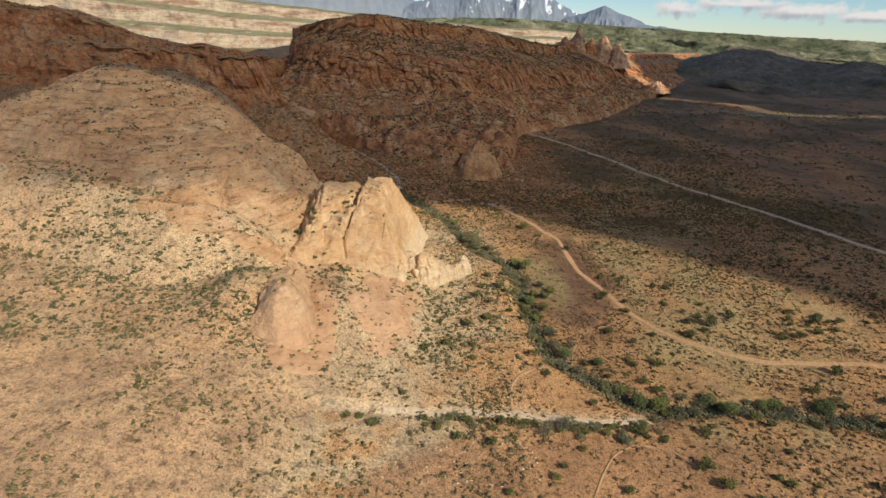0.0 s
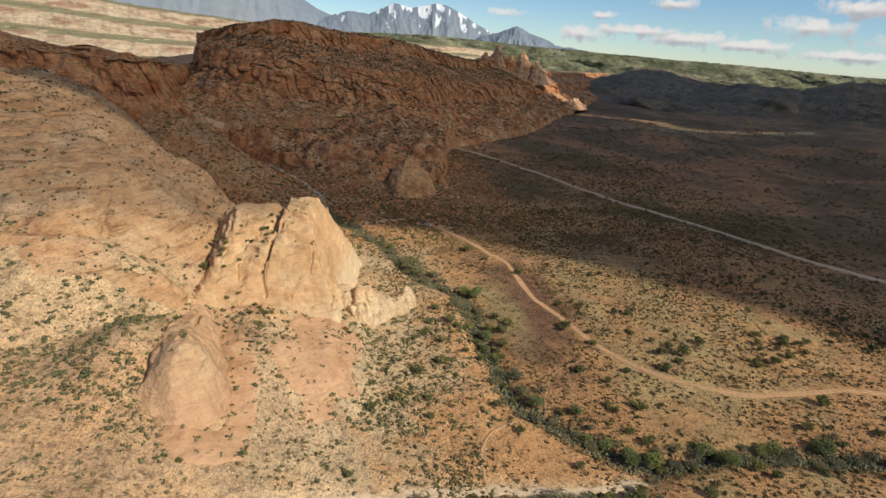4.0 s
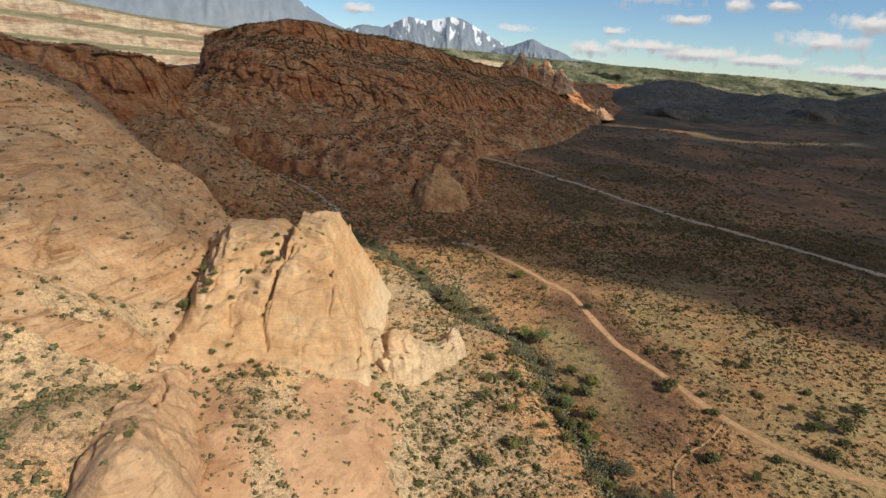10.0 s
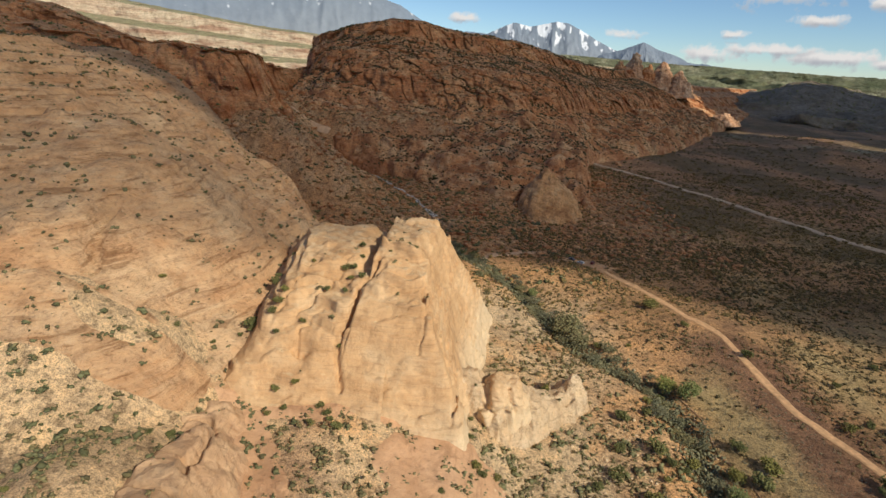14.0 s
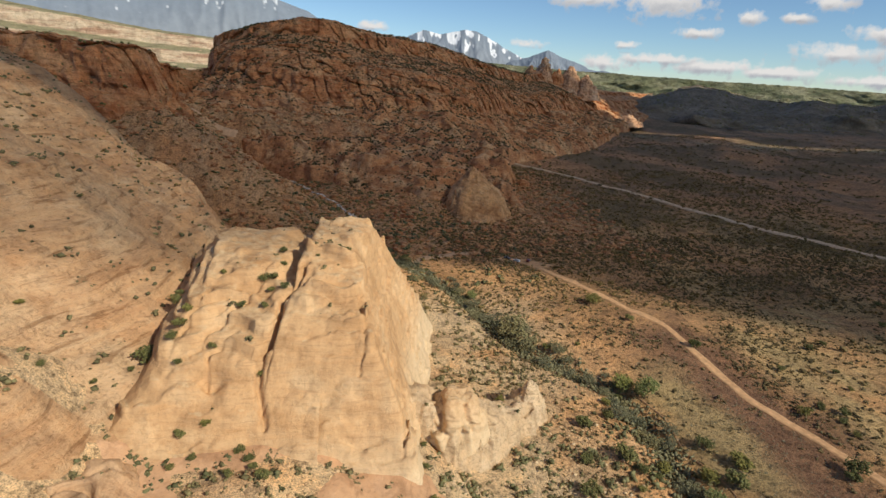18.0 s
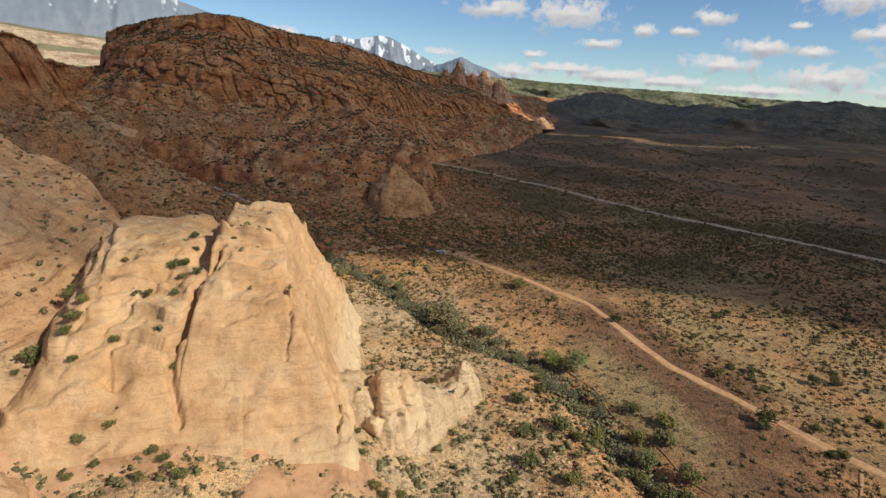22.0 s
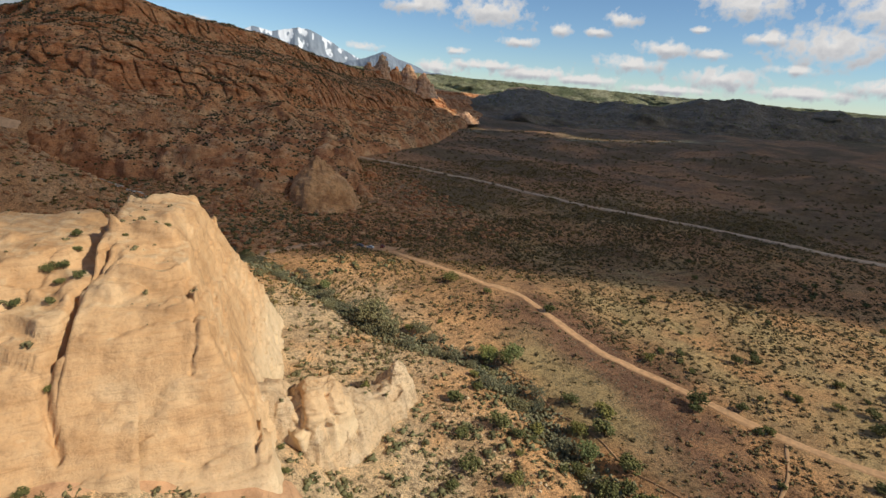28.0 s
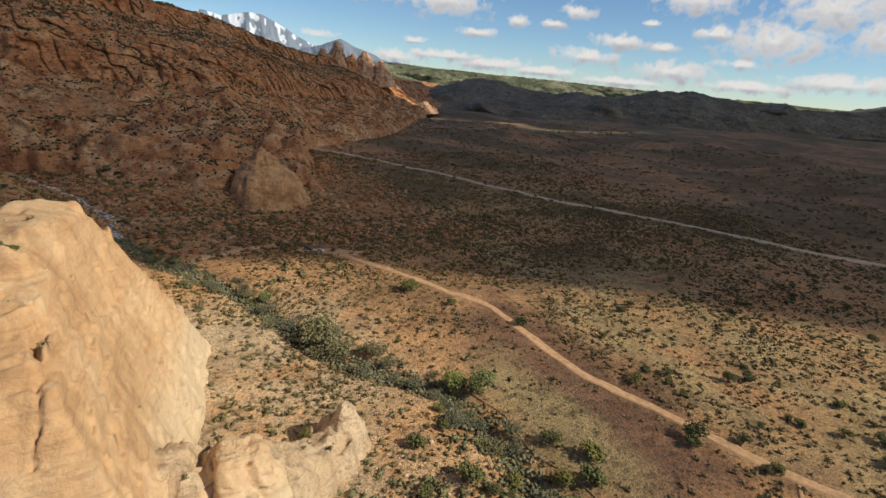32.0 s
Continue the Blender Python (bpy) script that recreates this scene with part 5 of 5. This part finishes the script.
brush("dry_brush", 62000, (-330, 420, 420, 860), 0.35, 1.6, lambda x, y: np.clip(0.4 + 1.2 * (fbm(x / 40, y / 40, 6.0) - 0.3), 0, 1), "brown dry brush over the shaded canyon floor", DRY, 3)
brush("green_shrubs", 7500, (-320, 60, 440, 780), 0.7, 2.2, lambda x, y: np.clip(0.15 + 2.0 * (fbm(x / 30, y / 30, 13.0) - 0.36), 0, 1), "dark green shrubs over the red canyon floor", SHRUB, 8, 0.9)
brush("dry_brush", 26000, (120, 1100, 350, 1400), 0.6, 2.6, lambda x, y: np.clip(0.2 + 1.2 * (fbm(x / 90, y / 90, 3.0) - 0.3), 0, 1), "dark brush over the shaded plain", DRY, 4)


def brush_on(ob, n, low, high, label, lo=0.35, reach=1e9, leaf=None):
    """Brush on the flatter ledges of a cliff."""
    sets = []
    for o in ([ob] if ob.data else ob.children):
        me = o.data
        n_p = len(me.polygons)
        c, nn, area = np.empty(n_p * 3, np.float32), np.empty(n_p * 3, np.float32), np.empty(n_p, np.float32)
        me.polygons.foreach_get("center", c)
        me.polygons.foreach_get("normal", nn)
        me.polygons.foreach_get("area", area)
        sets.append((c.reshape(-1, 3), nn.reshape(-1, 3), area))
    c, nn, area = (np.concatenate([s[k] for s in sets]) for k in range(3))
    w = (np.abs(nn[:, 2]) > lo) & (c[:, 1] < reach) & (c[:, 2] > ground_height(c[:, 0], c[:, 1]) - 1)
    p = w * area * np.clip(fbm(c[:, 0] / 40, c[:, 1] / 40, c[:, 2] / 40) - 0.22, 0, 1)
    k = rng.choice(len(p), n, p=p / p.sum())
    s = low + (high - low) * rng.random(n) ** 2
    q = c[k] + rng.normal(size=(n, 3)) * np.array((0.8, 0.8, 0.0))
    v, f = clumps(q + np.array((0, 0, 0.2)), s, 0.85, 0.5, TUFT_V, TUFT_F)
    return tagged(mesh_object("cliff_brush", v, f, leaf or JUNIPER, shade=False), label, "brush", kind="stuff")


def streamside(n):
    """Dense low growth along the stream bed."""
    k = rng.integers(150, 800, n)
    q = way[k] + rng.normal(size=(n, 2)) * (1.6 + 2.2 * vnoise(k / 23.0, 7.0))[:, None]
    q = q[(q[:, 1] > 150) & (q[:, 1] < 540)]
    s = 0.18 + 0.62 * rng.random(len(q)) ** 2
    v, f = clumps(np.column_stack([q, surface(q[:, 0], q[:, 1]) + 1.6 * s * rng.random(len(q))]), s, 1.0, 0.5, TUFT_V, TUFT_F)
    return tagged(mesh_object("streamside_brush", v, f, WILLOW, shade=False), "dense grey-green growth along the stream bed", "brush", kind="stuff")


streamside(22000)
brush_on(hill, 3200, 0.25, 1.1, "small dark shrubs on the ledges of the slickrock hill", 0.8, leaf=SAGE)
brush_on(fins, 1500, 0.6, 1.6, "dark brush between the rock fins", 0.4)
brush_on(mesa, 52000, 0.35, 1.5, "dark junipers and brush dotting the ledges of the mesa", 0.55, 1500, DARK_BRUSH)
brush_on([o for o in mesa.children if o.name.startswith("cap_rock")][0], 5000, 0.7, 2.2, "dark junipers along the mesa's rim", 0.6, 1500, DARK_BRUSH)
brush_on(west, 3000, 0.6, 1.8, "dark brush on the canyon wall's ledges", 0.4)
brush_on(hills, 8000, 1.2, 3.6, "dark junipers over the low hills", 0.3)
brush_on(green, 2600, 1.2, 3.2, "dark woodland on the far green mesa", 0.3)

# ---- water, tracks, stones, vehicles ----


def water_material():
    m, t, b = fresh("stream_water", 0.12)
    n = colour_noise(t, 0.8, 4)
    t.links.new(ramp(t, n, [(0.3, (0.05, 0.05, 0.035)), (0.7, (0.13, 0.11, 0.075))]), b.inputs["Base Color"])
    b.inputs["Specular IOR Level"].default_value = 0.5
    relief(t, b, n, 0.5, 0.1)
    return m


WATER = water_material()


def foam_material():
    """White water broken by dark wet stones."""
    m, t, b = fresh("white_water", 0.5)
    n = colour_noise(t, 0.55, 5, 0.7)
    t.links.new(ramp(t, n, [(0.44, (0.12, 0.09, 0.065)), (0.5, (0.4, 0.36, 0.32)), (0.56, (0.78, 0.77, 0.75))]), b.inputs["Base Color"])
    relief(t, b, n, 0.9, 0.5)
    return m


FOAM = foam_material()
PATH = flat_material("footpath", (0.47, 0.29, 0.16), 0.95)
SAND = flat_material("bare_sand", (0.58, 0.38, 0.24), 0.95, 0.2, 0.4)
tagged(ribbon("stream", STREAM, 1.8, WATER, 0.25, 520, 0.7, 0.02), "narrow muddy stream winding between willows", "stream", kind="structure")
tagged(ribbon("rapids", [(-120, 706), (-96, 668), (-76, 637), (-62, 614), (-51, 590), (-43, 565), (-40, 538)], 3.8, FOAM, 0.5, 130, 2.0, 0.3), "white water tumbling over rocks in the stream", "rapids", kind="structure")
tagged(ribbon("sand_bar", [(-17, 481), (-12, 488), (-4, 498), (12, 507), (26, 510)], 7.5, SAND, 0.25, 60, 0.8), "bare pinkish sand bar beside the stream", "sand", kind="structure")
tagged(ribbon("parking_area", [(42, 499), (50, 494), (62, 490), (72, 480)], 11, DIRT, 0.3, 50, 0.5), "trampled dirt parking area at the end of the road", "ground", kind="structure")
for line, w in (([(38, 193), (39, 212), (46, 223), (60, 230)], 2.6), ([(123, 285), (108, 274), (95, 268), (87, 262), (78, 246), (74, 232)], 1.8), ([(64, 352), (68, 338), (66, 322), (70, 307), (69, 292), (75, 276)], 0.9),
                ([(6, 246), (18, 252), (33, 265), (43, 269)], 2.2), ([(112, 160), (108, 166), (104, 172), (90, 175), (78, 169), (70, 158), (60, 140)], 1.8), ([(240, 296), (258, 270), (300, 262), (360, 262)], 2.0),
                ([(352, 290), (347, 315), (350, 344), (330, 400)], 2.6), ([(150, 440), (200, 405), (260, 380), (330, 400)], 2.0)):
    tagged(ribbon("trail", line, 0.5 * w, PATH, 0.22, 90, 0.9), "narrow footpath worn into orange sand", "trail", "trails", "structure")


def stones(name, n, place, low, high, material, label):
    x, y = place(n)
    ok = surface(x, y) < ground_height(x, y) + 0.6
    x, y = x[ok], y[ok]
    n = len(x)
    s = low + (high - low) * rng.random(n) ** 3
    v, f = clumps(np.stack([x, y, surface(x, y) + 0.15 * s], -1), s, 0.6, 0.3)
    return tagged(mesh_object(name, v, f, material, shade=False), label, "stones", kind="stuff")


def beside_stream(n):
    p = way[rng.integers(40, 620, n)] + rng.normal(size=(n, 2)) * 4
    return p[:, 0], p[:, 1]


stones("river_stones", 1800, beside_stream, 0.15, 0.8, PALE_ROCK, "pale stones along the stream bed")
stones("rubble", 2600, lambda n: (rng.uniform(-60, 45, n), rng.uniform(150, 345, n)), 0.1, 0.7, TAN_ROCK, "broken pale sandstone rubble on the slope")
stones("rubble", 9000, lambda n: (rng.uniform(-300, 160, n), rng.uniform(500, 820, n)), 0.3, 2.8, RUBBLE, "reddish boulders strewn over the canyon floor")


def paint_material(name, colour):
    m, t, b = fresh(name, 0.3)
    n = colour_noise(t, 2.0, 4)
    t.links.new(blend(t, 1.0, colour, ramp(t, n, [(0.3, (0.8, 0.78, 0.75)), (0.7, (1.05, 1.05, 1.05))]), "MULTIPLY"), b.inputs["Base Color"])
    b.inputs["Specular IOR Level"].default_value = 0.5
    return m


GLASS = flat_material("dark_glass", (0.03, 0.035, 0.04), 0.1, 0.1)
TYRE = flat_material("tyre_rubber", (0.03, 0.03, 0.03), 0.9, 0.1)
STEEL = flat_material("wheel_rim", (0.5, 0.5, 0.5), 0.4, 0.1)
LAMP = flat_material("lamp_glass", (0.7, 0.7, 0.68), 0.2, 0.1)


def part(name, bm, material, parent, label=""):
    me = bpy.data.meshes.new(name)
    bm.to_mesh(me)
    bm.free()
    me.materials.append(material)
    ob = new(name, me)
    ob.parent = parent
    return tagged(ob, label) if label else ob


def extruded(outline, half, bevel=0.05):
    """A side outline (x, z) drawn out across the car's width."""
    bm = bmesh.new()
    face = bm.faces.new([bm.verts.new((x, -half, z)) for x, z in outline])
    got = bmesh.ops.extrude_face_region(bm, geom=[face])
    bmesh.ops.translate(bm, verts=[g for g in got["geom"] if isinstance(g, bmesh.types.BMVert)], vec=(0, 2 * half, 0))
    bmesh.ops.recalc_face_normals(bm, faces=bm.faces)
    bmesh.ops.bevel(bm, geom=list(bm.edges), offset=bevel, segments=1, affect="EDGES")
    return bm


def disc(x, y, z, r, w):
    bm = bmesh.new()
    bmesh.ops.create_cone(bm, cap_ends=True, segments=18, radius1=r, radius2=r, depth=w, matrix=Matrix.Translation((x, y, z)) @ Matrix.Rotation(radians(90), 4, "X"))
    return bm


def car(name, m, colour, label, pickup=False):
    base = new(name)
    coat = paint_material(name + "_paint", colour)
    part("body", extruded([(-2.2, 0.4), (2.2, 0.4), (2.25, 0.75), (2.1, 1.0), (0.95, 1.08), (-2.15, 1.08), (-2.25, 0.8)], 0.9, 0.06), coat, base)
    if pickup:
        cab = [(-0.45, 1.06), (1.0, 1.06), (0.5, 1.72), (-0.4, 1.74)]
    else:
        cab = [(-2.0, 1.06), (1.1, 1.06), (0.45, 1.66), (-1.7, 1.68)]
    part("cabin", extruded(cab, 0.76, 0.07), coat, base)
    for side in (-1, 1):
        bm = extruded([(x * 0.86 - 0.02, 1.14 + (z - 1.06) * 0.72) for x, z in cab], 0.02, 0.005)
        bmesh.ops.translate(bm, verts=bm.verts, vec=(0, side * 0.775, 0))
        part("side_window", bm, GLASS, base)
    bm = extruded([(cab[1][0] - 0.04, 1.12), (cab[1][0] + 0.02, 1.12), (cab[2][0] + 0.07, 1.6), (cab[2][0] + 0.01, 1.6)], 0.66, 0.01)
    part("windscreen", bm, GLASS, base)
    for x in (-1.4, 1.4):
        for side in (-1, 1):
            wheel = part("wheel", disc(x, side * 0.86, 0.36, 0.36, 0.24), TYRE, base)
            part("rim", disc(x, side * 0.975, 0.36, 0.2, 0.03), STEEL, wheel)
    for side in (-1, 1):
        bm = bmesh.new()
        bmesh.ops.create_cube(bm, size=1.0, matrix=Matrix.Translation((2.2, side * 0.65, 0.82)) @ Matrix.Diagonal((0.12, 0.36, 0.16, 1)))
        bmesh.ops.bevel(bm, geom=list(bm.edges), offset=0.02, segments=1, affect="EDGES")
        part("headlight", bm, LAMP, base)
    base.matrix_basis = m
    return tagged(base, label, "car", "parked vehicles")


for x, y, turn, name, colour, label, pickup in ((48.2, 496.8, 130, "pickup_truck", (0.10, 0.10, 0.11), "dark grey pickup truck parked on the dirt", True),
                                                (52.5, 490.6, 140, "parked_car", (0.72, 0.72, 0.70), "white car parked beside the dirt road", False),
                                                (60.0, 490.6, 60, "parked_car", (0.16, 0.03, 0.02), "dark red car parked on the dirt", False)):
    car(name, Matrix.Translation((x, y, float(ground_height(x, y)) + 0.42)) @ Matrix.Rotation(radians(turn), 4, "Z"), colour, label, pickup)

# the pale track along the mesa's bench
bench = along([(-262, 792), (-238, 778), (-226, 762), (-206, 756), (-184, 752), (-166, 756)], 60)
BENCH_Z = np.maximum(ground_height(bench[:, 0], bench[:, 1]), mesa_height(bench[:, 0], bench[:, 1]))
BENCH_END = smooth((6 - np.minimum(np.arange(60), 59 - np.arange(60))) / 6.0)
turned = np.gradient(bench, axis=0)
turned = np.stack([turned[:, 1], -turned[:, 0]], 1) / np.linalg.norm(turned, axis=1)[:, None]
rows = [np.column_stack([bench + turned * a, np.convolve(np.pad(BENCH_Z, 10, "edge"), np.ones(21) / 21, "valid") + (0.9 if abs(a) < 2 else -6.0) - 7 * BENCH_END]) for a in (-5, -1.4, 0, 1.4, 5)]
tagged(mesh_object("bench_track", np.stack(rows, 1).reshape(-1, 3), grid_faces(60, 5), SAND), "pale sandy track along a bench of the mesa", "track", kind="structure")
